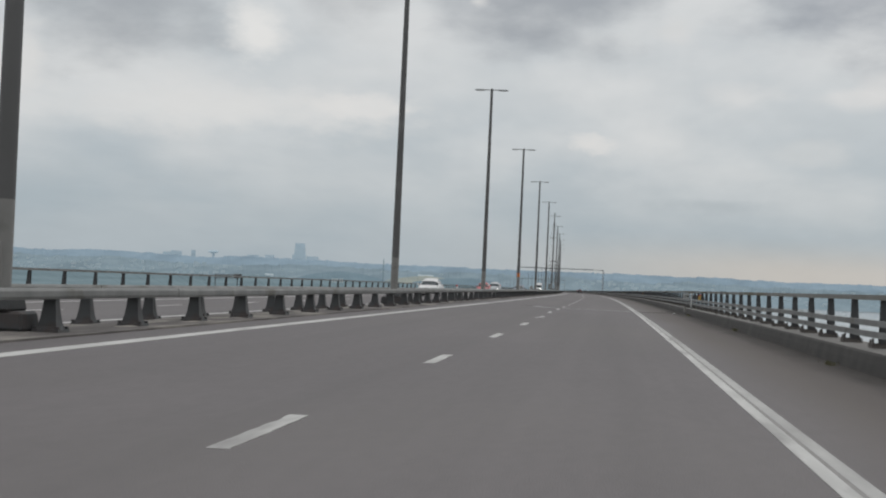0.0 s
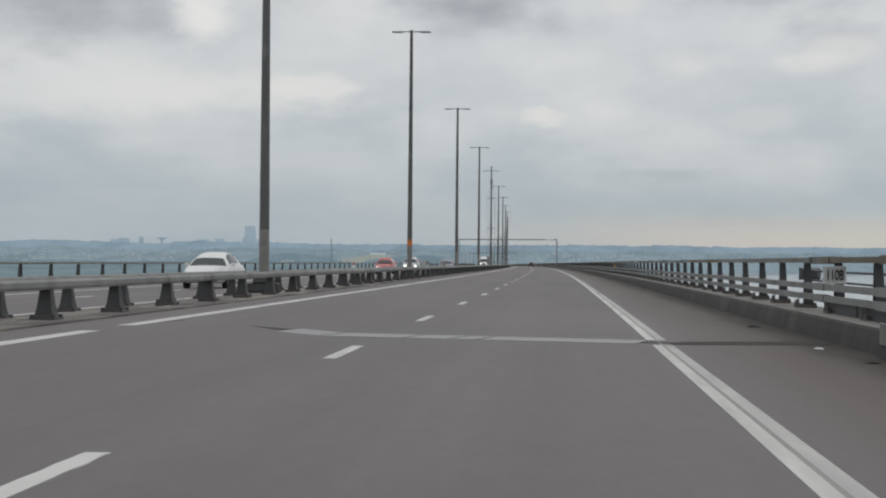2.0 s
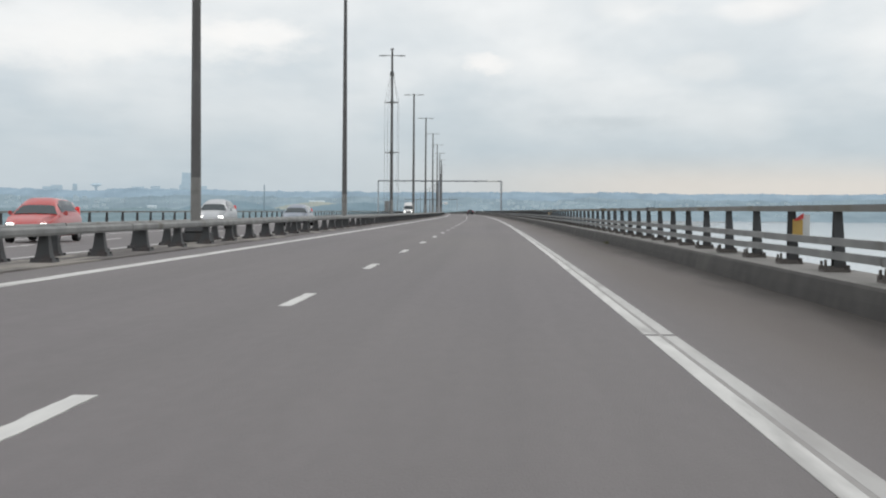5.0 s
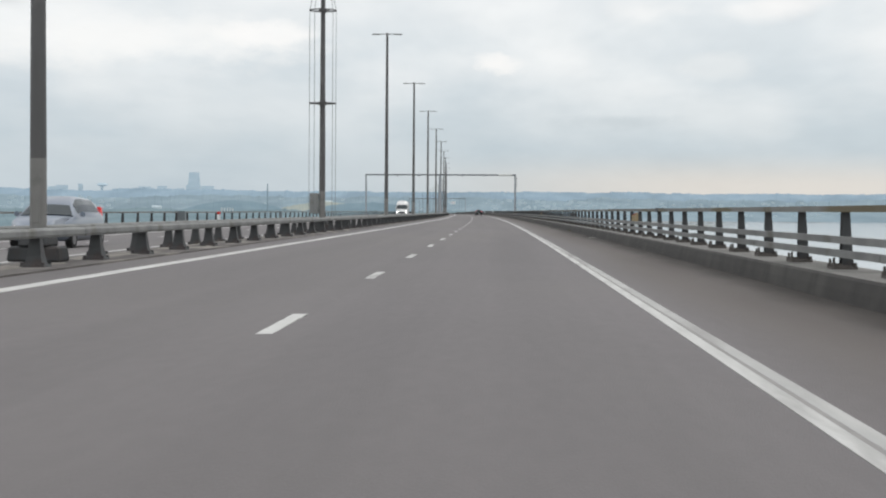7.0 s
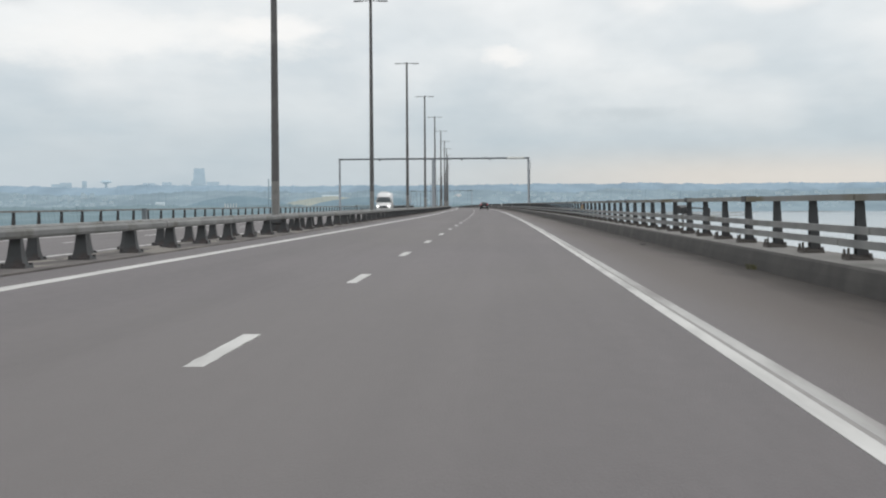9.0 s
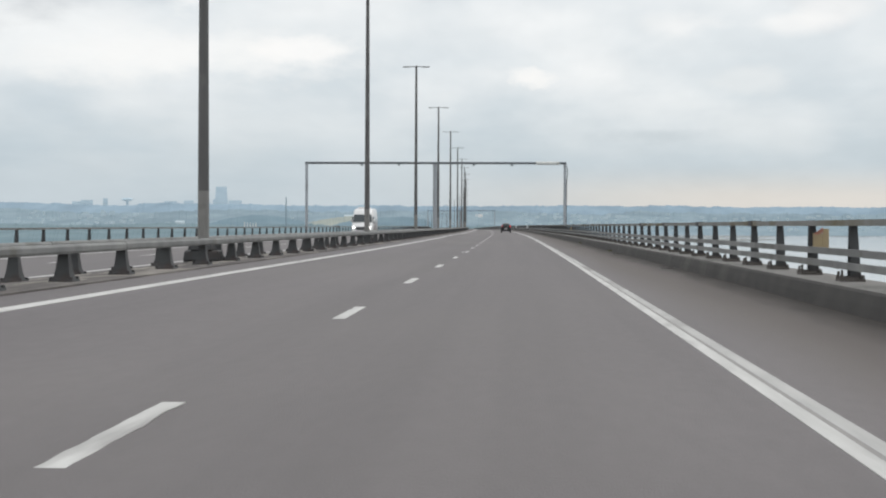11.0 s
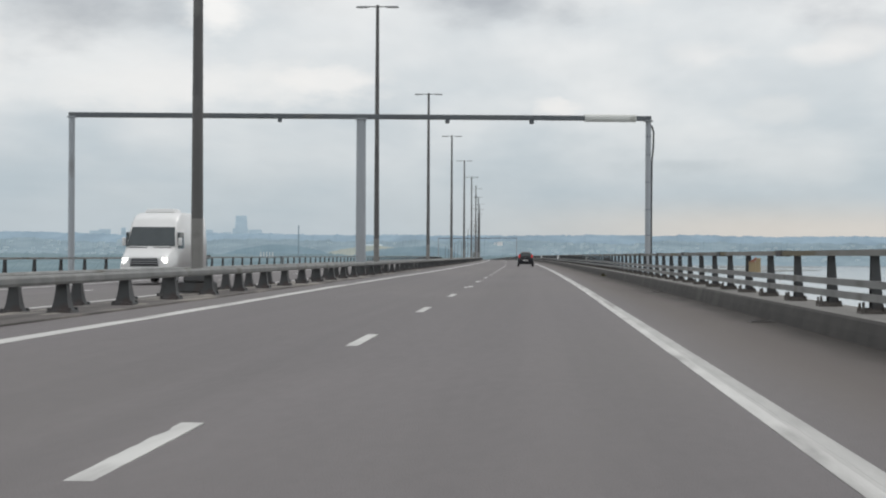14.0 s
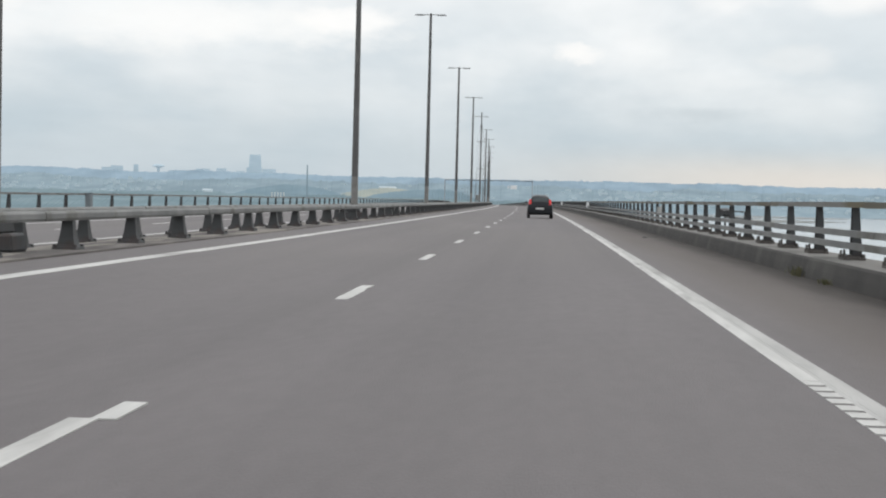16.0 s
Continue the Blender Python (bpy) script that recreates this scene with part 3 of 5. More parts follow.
slab(bm, joint_s(2.7), joint_s(4.8), 2.7, 4.8, 0.3, -0.009)
part("seam", bm, SEAM, joint, "dark seam")
# kerbs and edge beams
bm = bmesh.new()
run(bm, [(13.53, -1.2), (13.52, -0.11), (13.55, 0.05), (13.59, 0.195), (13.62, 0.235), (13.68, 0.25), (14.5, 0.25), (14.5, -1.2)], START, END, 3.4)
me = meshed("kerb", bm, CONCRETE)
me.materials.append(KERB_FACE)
# faces that look sideways take the grimy tone with painted shade
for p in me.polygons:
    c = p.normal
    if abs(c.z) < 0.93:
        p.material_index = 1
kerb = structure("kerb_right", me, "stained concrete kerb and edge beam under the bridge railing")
bm = bmesh.new()
zo = other_z(13.75)
run(bm, [(-13.75, -1.4), (-13.75, zo), (-13.82, zo + 0.24), (-14.6, zo + 0.24), (-14.6, -1.4)], START, END)
structure("kerb_left", meshed("kerb", bm, CONCRETE), "weathered concrete kerb along the oncoming carriageway")

# the girder below and its piers, plain, standing in the water
bm = bmesh.new()
run(bm, [(-7.5, -1.35), (7.5, -1.35), (5.0, -4.6), (-5.0, -4.6)], START, END, 12.0)
structure("bridge_girder", meshed("bridge_girder", bm, CONCRETE), "plain concrete box girder under the deck")
for k in range(0, 12):
    bm = bmesh.new()
    foot = at(-40 + 126 * k, 0).z + 30.0 + 4.0
    loft(bm, [[(-w_, -d, z), (w_, -d, z), (w_, d, z), (-w_, d, z)] for z, w_, d in ((-foot / UNIT, 5.0, 2.2), (-foot / UNIT + 8, 4.4, 1.6), (-4.6, 4.4, 1.5))])
    pier = structure("bridge_pier", meshed("bridge_pier", bm, CONCRETE), "plain concrete bridge pier standing in the water")
    pier.matrix_basis = stand(-40 + 126 * k, 0)

# ---- bridge railings ----


def railing_post_mesh():
    """A tapered I-section that leans towards the road: a web with a flange before and behind it."""
    b = bmesh.new()
    for y0, y1 in ((-0.125, -0.085), (0.085, 0.125)):
        loft(b, [[(x0, y0 * d, z), (x1, y0 * d, z), (x1, y1 * d, z), (x0, y1 * d, z)] for z, x0, x1, d in ((0.02, -0.060, 0.110, 1.0), (0.45, -0.058, 0.078, 0.8), (0.86, -0.056, 0.050, 0.62))])
    loft(b, [[(x - 0.025, -d, z), (x + 0.025, -d, z), (x + 0.025, d, z), (x - 0.025, d, z)] for z, x, d in ((0.02, 0.01, 0.09), (0.86, -0.01, 0.062))])
    return meshed("post", b, POST_DARK)


def base_plate_mesh():
    b = bmesh.new()
    box(b, -0.225, 0.16, -0.2, 0.2, -0.02, 0.035, 0.96)
    box(b, -0.17, 0.15, -0.15, 0.15, 0.03, 0.085, 0.72)
    tube(b, (-0.19, -0.14, 0.03), (-0.19, -0.14, 0.175), 0.024, 0.02, 6)
    tube(b, (-0.19, -0.14, 0.03), (-0.19, -0.14, 0.09), 0.045, 0.04, 6)
    tube(b, (-0.19, 0.14, 0.03), (-0.19, 0.14, 0.15), 0.024, 0.02, 6)
    tube(b, (-0.19, 0.14, 0.03), (-0.19, 0.14, 0.085), 0.045, 0.04, 6)
    tube(b, (0.12, -0.14, 0.03), (0.12, -0.14, 0.10), 0.04, 0.03, 6)
    return meshed("base_plate", b, RUST_BOLT)


def right_drift(s):
    """The bays of the right railing are not all alike: its posts wander a little along the deck."""
    return float(np.interp(s, (60, 92, 112, 132, 142, 178, 190, 220, 282, 425, 455, 480, 500, 520, 545), (1.1, 0.9, -0.35, -0.35, -0.05, 0.5, 0.7, 0.3, 0.0, 0.0, 1.25, 1.5, 1.65, 1.85, 1.0)))


def barrier_drift(s):
    """The same for the feet of the median barriers."""
    return float(np.interp(s, (60, 110, 132, 150, 185, 200, 308, 325, 400, 430, 461, 480, 496, 513, 530), (1.0, -0.1, -0.1, 0.2, 0.9, 0.8, 0.3, 0.25, -0.7, -0.7, 0.4, 0.1, 1.25, 1.1, 0.9)))


RAIL_U = 14.09
BAY = GAP / 15
RIGHT_POSTS = [BAY * k - 0.08 + right_drift(BAY * k) for k in range(-12, 430)]
POST, PLATE_MESH = railing_post_mesh(), base_plate_mesh()


def lengths(rail, name, profile, mat, long, start, label="", sleeve=None):
    """Rails bolted together from single lengths, none quite in line with the next; one long piece beyond."""
    r = random.Random(int(start * 10) + len(name))
    s = start
    while s < NEAR:
        du, dz = r.uniform(-0.008, 0.008), r.uniform(-0.006, 0.006)
        b = bmesh.new()
        run(b, [(u + du, z + dz) for u, z in profile], s + 0.015, s + long - 0.015, BAY)
        part(name, b, mat, rail, label)
        if sleeve and r.random() < 0.6:
            b = bmesh.new()
            us, zs = [u for u, z in profile], [z for u, z in profile]
            run(b, rect(min(us) - 0.018, max(us) + 0.018, min(zs) - 0.012, max(zs) + 0.014), s - r.uniform(0.15, 0.4), s + r.uniform(0.15, 0.4))
            part("joint_sleeve", b, sleeve, rail)
        s += long
    b = bmesh.new()
    run(b, profile, s, END, BAY)
    part(name, b, mat, rail, label)


def bridge_railing(name, u, foot, spots, side, label, lower, bar):
    """Tapered posts on base plates with a handrail and lower rails on the traffic side."""
    rail = tagged(new(name), label, "railing", kind="structure")
    inner = u - side * 0.13
    lo, hi = sorted((inner - 0.05, inner + 0.05))
    lengths(rail, "handrail", rect(u - 0.09, u + 0.09, foot + 0.85, foot + 0.945), bar, BAY * 3, -41.0, "weathered box handrail", POST_DARK if side > 0 else None)
    for z0 in lower:
        lengths(rail, "rail", rect(lo, hi, foot + z0, foot + z0 + 0.105), GALV, BAY * 3, -38.5 - z0 * 10)
    rest = bmesh.new()
    for s in spots:
        if s < NEAR:
            m = stand(s, u, foot, 0.0 if side > 0 else 180.0)
            placed("post", POST, rail, m)
            placed("base_plate", PLATE_MESH, rail, m)
        elif s < END:
            m = stand(s, u, foot)
            vs = [rest.verts.new(m @ Vector(p)) for p in ((-0.08, -0.15, 0), (0.08, -0.15, 0), (0.08, 0.15, 0), (-0.08, 0.15, 0), (-0.07, -0.1, 0.86), (0.07, -0.1, 0.86), (0.07, 0.1, 0.86), (-0.07, 0.1, 0.86))]
            for q in ((0, 1, 5, 4), (1, 2, 6, 5), (2, 3, 7, 6), (3, 0, 4, 7)):
                rest.faces.new([vs[i] for i in q])
    tagged(part("far_posts", rest, POST_DARK, rail), kind="stuff")
    return rail


bridge_railing("railing_right", RAIL_U, 0.25, RIGHT_POSTS, 1, "grey steel bridge railing with dark tapered posts above the water", (0.385, 0.185), RAIL_OLD)
bridge_railing("railing_left", -13.95, zo + 0.24, [4.193 * k + 0.02 + float(np.interp(4.193 * k, (86, 110, 240, 465, 570), (-1.5, -1.9, -0.8, 0.0, 0.55))) for k in range(-9, 346)], -1, "grey steel bridge railing beyond the oncoming carriageway", (0.15,), GALV)

# sleeves and low cover plates where the railing crosses the deck joint
sleeves = tagged(new("railing_joint"), "dark sleeves and cover plates on the railing at the deck joint", kind="structure")
for s in (74.6, 80.2):
    bm = bmesh.new()
    run(bm, rect(RAIL_U - 0.12, RAIL_U + 0.12, 1.083, 1.213), s - 0.6, s + 0.6)
    part("sleeve", bm, RAIL_OLD, sleeves)
    for z0 in (0.623, 0.423):
        bm = bmesh.new()
        run(bm, rect(RAIL_U - 0.195, RAIL_U - 0.065, z0, z0 + 0.13), s - 0.5, s + 0.5)
        part("sleeve", bm, GALV, sleeves)
for s0, s1 in ((74.0, 76.8), (77.0, 80.0)):
    bm = bmesh.new()
    run(bm, rect(RAIL_U - 0.12, RAIL_U + 0.1, 0.243, 0.43), s0, s1)
    part("cover_plate", bm, POST_DARK, sleeves, "dark low cover plate")

# ---- median barriers ----


def barrier_post_mesh():
    b = bmesh.new()
    # a foot that widens to its base plate
    loft(b, [[(-w_, -d, z), (w_, -d, z), (w_, d, z), (-w_, d, z)] for z, w_, d in ((0.03, 0.185, 0.20), (0.09, 0.15, 0.165), (0.2, 0.125, 0.135), (0.38, 0.104, 0.10), (0.62, 0.082, 0.066))])
    box(b, -0.22, 0.22, -0.26, 0.26, 0.0, 0.045, 0.94)
    for x in (-0.18, 0.18):
        for y in (-0.2, 0.2):
            box(b, x - 0.03, x + 0.03, y - 0.03, y + 0.03, 0.04, 0.085)
    return meshed("post", b, POST_DARK)


BARRIER_POST = barrier_post_mesh()


def median_barrier(name, u, phase, foot, label):
    rail = tagged(new(name), label, "barrier", kind="structure")
    top = 0.705
    lengths(rail, "rail", [(u - 0.11, top - 0.165), (u + 0.11, top - 0.165), (u + 0.13, top - 0.12), (u + 0.13, top - 0.04), (u + 0.10, top), (u - 0.10, top), (u - 0.13, top - 0.04), (u - 0.13, top - 0.12)], GALV, GAP / 4, -51.0, "dull galvanised box beam")
    rest = bmesh.new()
    for k in range(int((END + 51.0) / (GAP / 12))):
        s = -51.0 + phase + k * GAP / 12
        s += barrier_drift(s)
        if s < NEAR:
            placed("post", BARRIER_POST, rail, stand(s, u, foot))
        else:
            m = stand(s, u, foot)
            vs = [rest.verts.new(m @ Vector(p)) for p in ((-0.12, -0.24, 0), (0.12, -0.24, 0), (0.12, 0.24, 0), (-0.12, 0.24, 0), (-0.075, -0.1, 0.6), (0.075, -0.1, 0.6), (0.075, 0.1, 0.6), (-0.075, 0.1, 0.6))]
            for q in ((0, 1, 5, 4), (1, 2, 6, 5), (2, 3, 7, 6), (3, 0, 4, 7)):
                rest.faces.new([vs[i] for i in q])
    tagged(part("far_posts", rest, POST_DARK, rail), kind="stuff")
    return rail


median_barrier("barrier_front", 0.78, 0.75, 0.035, "galvanised box-beam crash barrier on dark tapered feet")
median_barrier("barrier_back", -0.78, 0.75 + 2.05, -0.06, "galvanised box-beam crash barrier facing the oncoming lanes")

# ---- lamp posts ----
POLE_H = 15.66


def lamp_post():
    post = tagged(new("lamp_post"), "tall grey-brown steel lamp post with twin flat lamps, on the median", "lamp post", "lamp posts along the median")
    b = bmesh.new()
    tube(b, (0, 0, 0.4), (0, 0, 2.0), 0.165, 0.160, 20, False)
    part("foot", b, POLE_FOOT, post, "pale worn foot of the pole", smooth=True)
    b = bmesh.new()
    tube(b, (0, 0, 2.0), (0, 0, POLE_H + 0.12), 0.159, 0.095, 20, False)
    part("pole", b, POLE_STEEL, post, smooth=True)
    b = bmesh.new()
    box(b, -0.07, 0.07, -0.175, -0.14, 0.75, 1.35)
    bevelled(b, 0.01)
    part("hatch", b, POLE_FOOT, post)
    b = bmesh.new()
    box(b, -0.30, 0.30, -0.40, 0.40, 0.30, 0.62, 0.85, 0.75)
    bevelled(b, 0.03)
    part("plinth", b, POST_DARK, post, "dark steel plinth")
    b = bmesh.new()
    box(b, -0.52, 0.52, -0.40, 0.40, 0.0, 0.30, 0.92, 0.9)
    bevelled(b, 0.04)
    part("footing", b, POST_DARK, post, "dark stained footing block")
    for side in (-1, 1):
        b = bmesh.new()
        tube(b, (0.06 * side, 0, POLE_H + 0.02), (0.55 * side, 0, POLE_H + 0.03), 0.035, 0.03, 8)
        part("arm", b, POLE_STEEL, post)
        b = bmesh.new()
        x0, x1 = sorted((0.5 * side, 1.28 * side))
        box(b, x0, x1, -0.14, 0.14, POLE_H - 0.03, POLE_H + 0.06, 0.8)
        bevelled(b, 0.02)
        head = part("lamp_head", b, LAMP_HEAD, post)
        b = bmesh.new()
        box(b, x0 + 0.12, x1 - 0.12, -0.1, 0.1, POLE_H - 0.05, POLE_H - 0.028, 1.0)
        part("lens", b, LAMP_GLASS, head)
    return post


first_post = lamp_post()
first_post.matrix_basis = stand(6.0, 0, 0.035)
posts = {0: first_post}
for i in range(-1, 27):
    if i:
        posts[i] = copy_thing(first_post, park(i * GAP, 0, 0.035))

# beyond the second gantry the road bends away: more posts stand in a row there
for k in range(7):
    copy_thing(first_post, Matrix.Translation(ROW_A.lerp(ROW_B, (k / 6) ** 0.9)))

# the third post carries an orange band
bm = bmesh.new()
tube(bm, (0, 0, 2.02), (0, 0, 2.4), 0.172, 0.170, 12)
part("band", bm, ORANGE, posts[3], "orange painted band")
tagged(posts[3], "tall grey-brown lamp post with an orange band, on the median")


def mast_gear(post):
    """Two rope rings, stay ropes, a collar, a finial and a switch box: a post that carries an antenna."""
    tagged(post, "tall lamp post with two rope rings and an antenna tip")
    for z in (11.25, 6.5):
        b = bmesh.new()
        n = 20
        rings = []
        for k in range(n):
            a = 2 * math.pi * k / n
            c, s_ = math.cos(a), math.sin(a)
            rings.append([(r * c, r * s_, z + dz) for r, dz in ((0.665, -0.022), (0.71, -0.022), (0.71, 0.022), (0.665, 0.022))])
        loft(b, rings + [rings[0]], False)
        for k in range(6):
            a = math.pi / 3 * k + 0.3
            c, s_ = math.cos(a), math.sin(a)
            loft(b, [[(r * c - w_ * s_, r * s_ + w_ * c, z + dz) for w_, dz in ((-h, -0.014), (h, -0.014), (h, 0.014), (-h, 0.014))] for r, h in ((0.12, 0.02), (0.68, 0.012))])
        tube(b, (0, 0, z - 0.1), (0, 0, z + 0.1), 0.2, 0.2, 16)
        part("rope_ring", b, POLE_STEEL, post)
    for a in (0.28, -0.64, math.pi + 0.08, math.pi + 1.0):
        c, s_ = math.cos(a), math.sin(a)
        b = bmesh.new()
        tube(b, (0.14 * c, 0.14 * s_, 13.95), (0.68 * c, 0.68 * s_, 11.25), 0.014, sides=5)
        tube(b, (0.68 * c, 0.68 * s_, 11.25), (0.68 * c, 0.68 * s_, 0.5), 0.014, sides=5)
        part("rope", b, STEEL_ROPE, post)
    b = bmesh.new()
    tube(b, (0, 0, 13.75), (0, 0, 14.15), 0.2, 0.2, 10)
    part("collar", b, POLE_STEEL, post)
    b = bmesh.new()
    tube(b, (0, 0, POLE_H), (0, 0, POLE_H + 0.55), 0.09, 0.09, 8)
    tube(b, (0, 0, POLE_H + 0.55), (0, 0, POLE_H + 0.7), 0.18, 0.14, 10)
    part("finial", b, POLE_STEEL, post)
    b = bmesh.new()
    box(b, -0.62, -0.2, -0.25, 0.25, 0.85, 1.9)
    bevelled(b, 0.02)
    part("switch_box", b, BOX_GREY, post, "pale grey metal switch box")
    b = bmesh.new()
    for z in (1.0, 1.7):
        tube(b, (-0.22, 0, z), (-0.1, 0, z), 0.03, sides=6)
    part("bracket", b, POLE_STEEL, post)


mast_gear(posts[6])
mast_gear(posts[16])

# ---- gantries ----


def gantry(s, label, full, skew=0.0):
    g_ = tagged(new("gantry"), label, "gantry", "gantries over the motorway")
    g_.matrix_basis = stand(s, 0, 0, skew)
    H = 8.58
    for u, half, low, name in ((-15.3, 0.16, -1.0, "side_post"), (15.66, 0.15, -1.0, "side_post"), (-0.05, 0.25, 0.5, "centre_post")):
        b = bmesh.new()
        rise = 0.18 * (u + 15.3) / 30.9
        tube(b, (u, 0, low), (u, 0, H - 0.3 + rise), half * 1.08, half * 1.0, 24, False)
        post = part(name, b, GANTRY_PAINT, g_, smooth=True)
        b = bmesh.new()
        box(b, u - half - 0.06, u + half + 0.06, -half - 0.06, half + 0.06, H - 0.33 + rise, H - 0.27 + rise)
        part("cap_plate", b, GANTRY_PAINT, post)
        if full and u > 1:
            for z in (2.2, 3.6, 5.1, 6.6, 7.6):
                b = bmesh.new()
                tube(b, (u, 0, z), (u, 0, z + 0.025), half * 1.08 + 0.008, sides=24)
                part("clamp", b, BEAM_PAINT, post)
            b = bmesh.new()
            pts = [(u + half + 0.02, 0, H - 0.35), (u + half + 0.14, -0.02, H - 0.7), (u + half + 0.13, -0.02, H - 1.5), (u + half + 0.05, 0, H - 2.4), (u + half + 0.04, 0, 4.0), (u + half + 0.04, 0, -0.5)]
            for p, q in zip(pts, pts[1:]):
                tube(b, p, q, 0.05, sides=8)
            part("cable", b, CABLE, post, "black cable")
    b = bmesh.new()
    loft(b, [[(x, -0.15, H - 0.29 + r), (x, 0.15, H - 0.29 + r), (x, 0.15, H - 0.03 + r), (x, -0.15, H - 0.03 + r)] for x, r in ((-15.46, -0.03), (15.8, 0.18))])
    bevelled(b, 0.02)
    beam = part("beam", b, BEAM_PAINT, g_)
    for u in (-8.8, -4.4, 4.6, 9.2):
        b = bmesh.new()
        box(b, u - 0.1, u + 0.1, -0.12, 0.12, H - 0.5 + 0.0058 * (u + 15.3), H - 0.29 + 0.0058 * (u + 15.3), 1.2)
        part("detector", b, BEAM_PAINT, beam)
    if full:
        b = bmesh.new()
        tube(b, (12.1, -0.02, H), (14.95, -0.02, H + 0.015), 0.21, 0.21, 12)
        part("cover", b, WHITE_COVER, beam, "white tubular cover round the beam")
        b = bmesh.new()
        box(b, -0.5, 0.5, -0.5, 0.5, 0.04, 0.55, 0.75)
        bevelled(b, 0.04)
        part("plinth", b, POST_DARK, g_, "dark steel plinth")
    return g_


gantry(553.7, "slender grey portal gantry with a dark beam and white tubular cover", True, 9.0)
far_gantry = gantry(1102.0, "distant slender portal gantry with a white sign board", False)
bm = bmesh.new()
box(bm, 7.9, 10.1, -0.3, -0.15, 5.6, 7.0)
box(bm, 6.9, 7.4, -0.3, -0.15, 5.9, 6.7)
part("sign_board", bm, SIGN_WHITE, far_gantry, "pale sign board, unreadable")

# ---- small roadside things ----


def marker(s, u, foot, label, paint):
    ob = tagged(new("railing_marker"), label, "marker", "markers on the railing")
    ob.matrix_basis = stand(s, u, foot)
    b = bmesh.new()
    box(b, -0.085, 0.075, -0.015, 0.015, 0.43, 0.72)
    bevelled(b, 0.008)
    plate = part("plate", b, paint, ob)
    if paint is not SIGN_GREY:
        b = bmesh.new()
        loft(b, [[(-0.085, y, 0.70), (0.02, y, 0.78), (0.085, y, 0.82), (0.085, y, 0.74), (0.0, y, 0.70)] for y in (-0.022, 0.022)])
        part("flash", b, RED if paint is YELLOW else FADED_RED, plate, "red slanted top")
    b = bmesh.new()
    box(b, 0.08, 0.19, 0.0, 0.03, 0.42, 0.80)
    part("backing", b, WHITE_PANEL if paint is YELLOW else paint, ob)
    b = bmesh.new()
    box(b, -0.1, 0.2, 0.03, 0.06, 0.40, 0.43)
    part("bracket", b, POST_DARK, ob)
    return ob


for s, word, paint in ((70.5, "yellow", YELLOW), (181.0, "yellow", YELLOW), (286.5, "faded ochre", FADED), (392.0, "faded ochre", FADED), (505.6, "faded ochre", FADED)):
    marker(min(RIGHT_POSTS, key=lambda q: abs(q - s)) - 0.22, RAIL_U + 0.06, 0.25, f"small {word} marker with a red top on a railing post", paint)
marker(min(RIGHT_POSTS, key=lambda q: abs(q - 609.0)) - 0.22, RAIL_U + 0.06, 0.25, "faded beige marker plate on a railing post", SIGN_GREY)


def marker_board(s):
    """A plain white board on a bracket at the railing."""
    ob = tagged(new("marker_board"), "plain white board bracketed to the bridge railing", "marker", "white boards on the railing")
    ob.matrix_basis = stand(s, RAIL_U - 0.16, 0.25)
    b = bmesh.new()
    box(b, -0.15, 0.15, -0.012, 0.012, 0.36, 0.84)
    bevelled(b, 0.006)
    part("board", b, SIGN_WHITE, ob)
    b = bmesh.new()
    box(b, -0.04, 0.2, 0.012, 0.05, 0.56, 0.6)
    part("bracket", b, POST_DARK, ob)


for s in (693.0, 799.0):
    marker_board(s)


def lettered(text, size, squeeze, parent, m):
    """Dark figures lying on a sign."""
    face = bpy.data.curves.new("figures", "FONT")
    face.body, face.size, face.align_x, face.extrude, face.offset = text, size, "CENTER", 0.004, 0.006
    held = bpy.data.objects.new("figures", face)
    me = bpy.data.meshes.new_from_object(held)
    bpy.data.objects.remove(held)
    me.materials.append(CABLE)
    figures = new("figures", me)
    figures.parent = parent
    figures.matrix_basis = m @ Matrix.Diagonal((squeeze, 1, 1, 1))


def framed_panel(ob, half, z0, z1):
    """A pale plate in a thin raised frame; its face looks back along the road."""
    b = bmesh.new()
    box(b, -half, half, -0.015, 0.015, z0, z1)
    panel = part("panel", b, SIGN_GREY, ob)
    for x0, x1, a0, a1 in ((-half - 0.012, half + 0.012, z1, z1 + 0.025), (-half - 0.012, half + 0.012, z0 - 0.025, z0), (-half - 0.02, -half + 0.006, z0 - 0.025, z1 + 0.025), (half - 0.006, half + 0.02, z0 - 0.025, z1 + 0.025)):
        b = bmesh.new()
        box(b, x0, x1, -0.03, 0.02, a0, a1)
        part("frame_bar", b, WHITE_PANEL, panel)
    return panel


def distance_sign(s, u, foot):
    """A framed white plate with dark figures, clamped to a railing post."""
    ob = tagged(new("distance_sign"), "small white framed distance sign with dark figures on the railing", "sign", "distance signs")
    ob.matrix_basis = stand(s, u, foot + 0.08) @ Matrix.Scale(0.88, 4)
    panel = framed_panel(ob, 0.19, 0.50, 0.78)
    for z in (0.55, 0.75):
        b = bmesh.new()
        box(b, -0.22, 0.22, 0.015, 0.05, z, z + 0.03)
        part("clamp", b, POST_DARK, ob)
    lettered("110B", 0.27, 0.6, panel, pose(0, -0.022, 0.545, 90, 0, 0))
    return ob


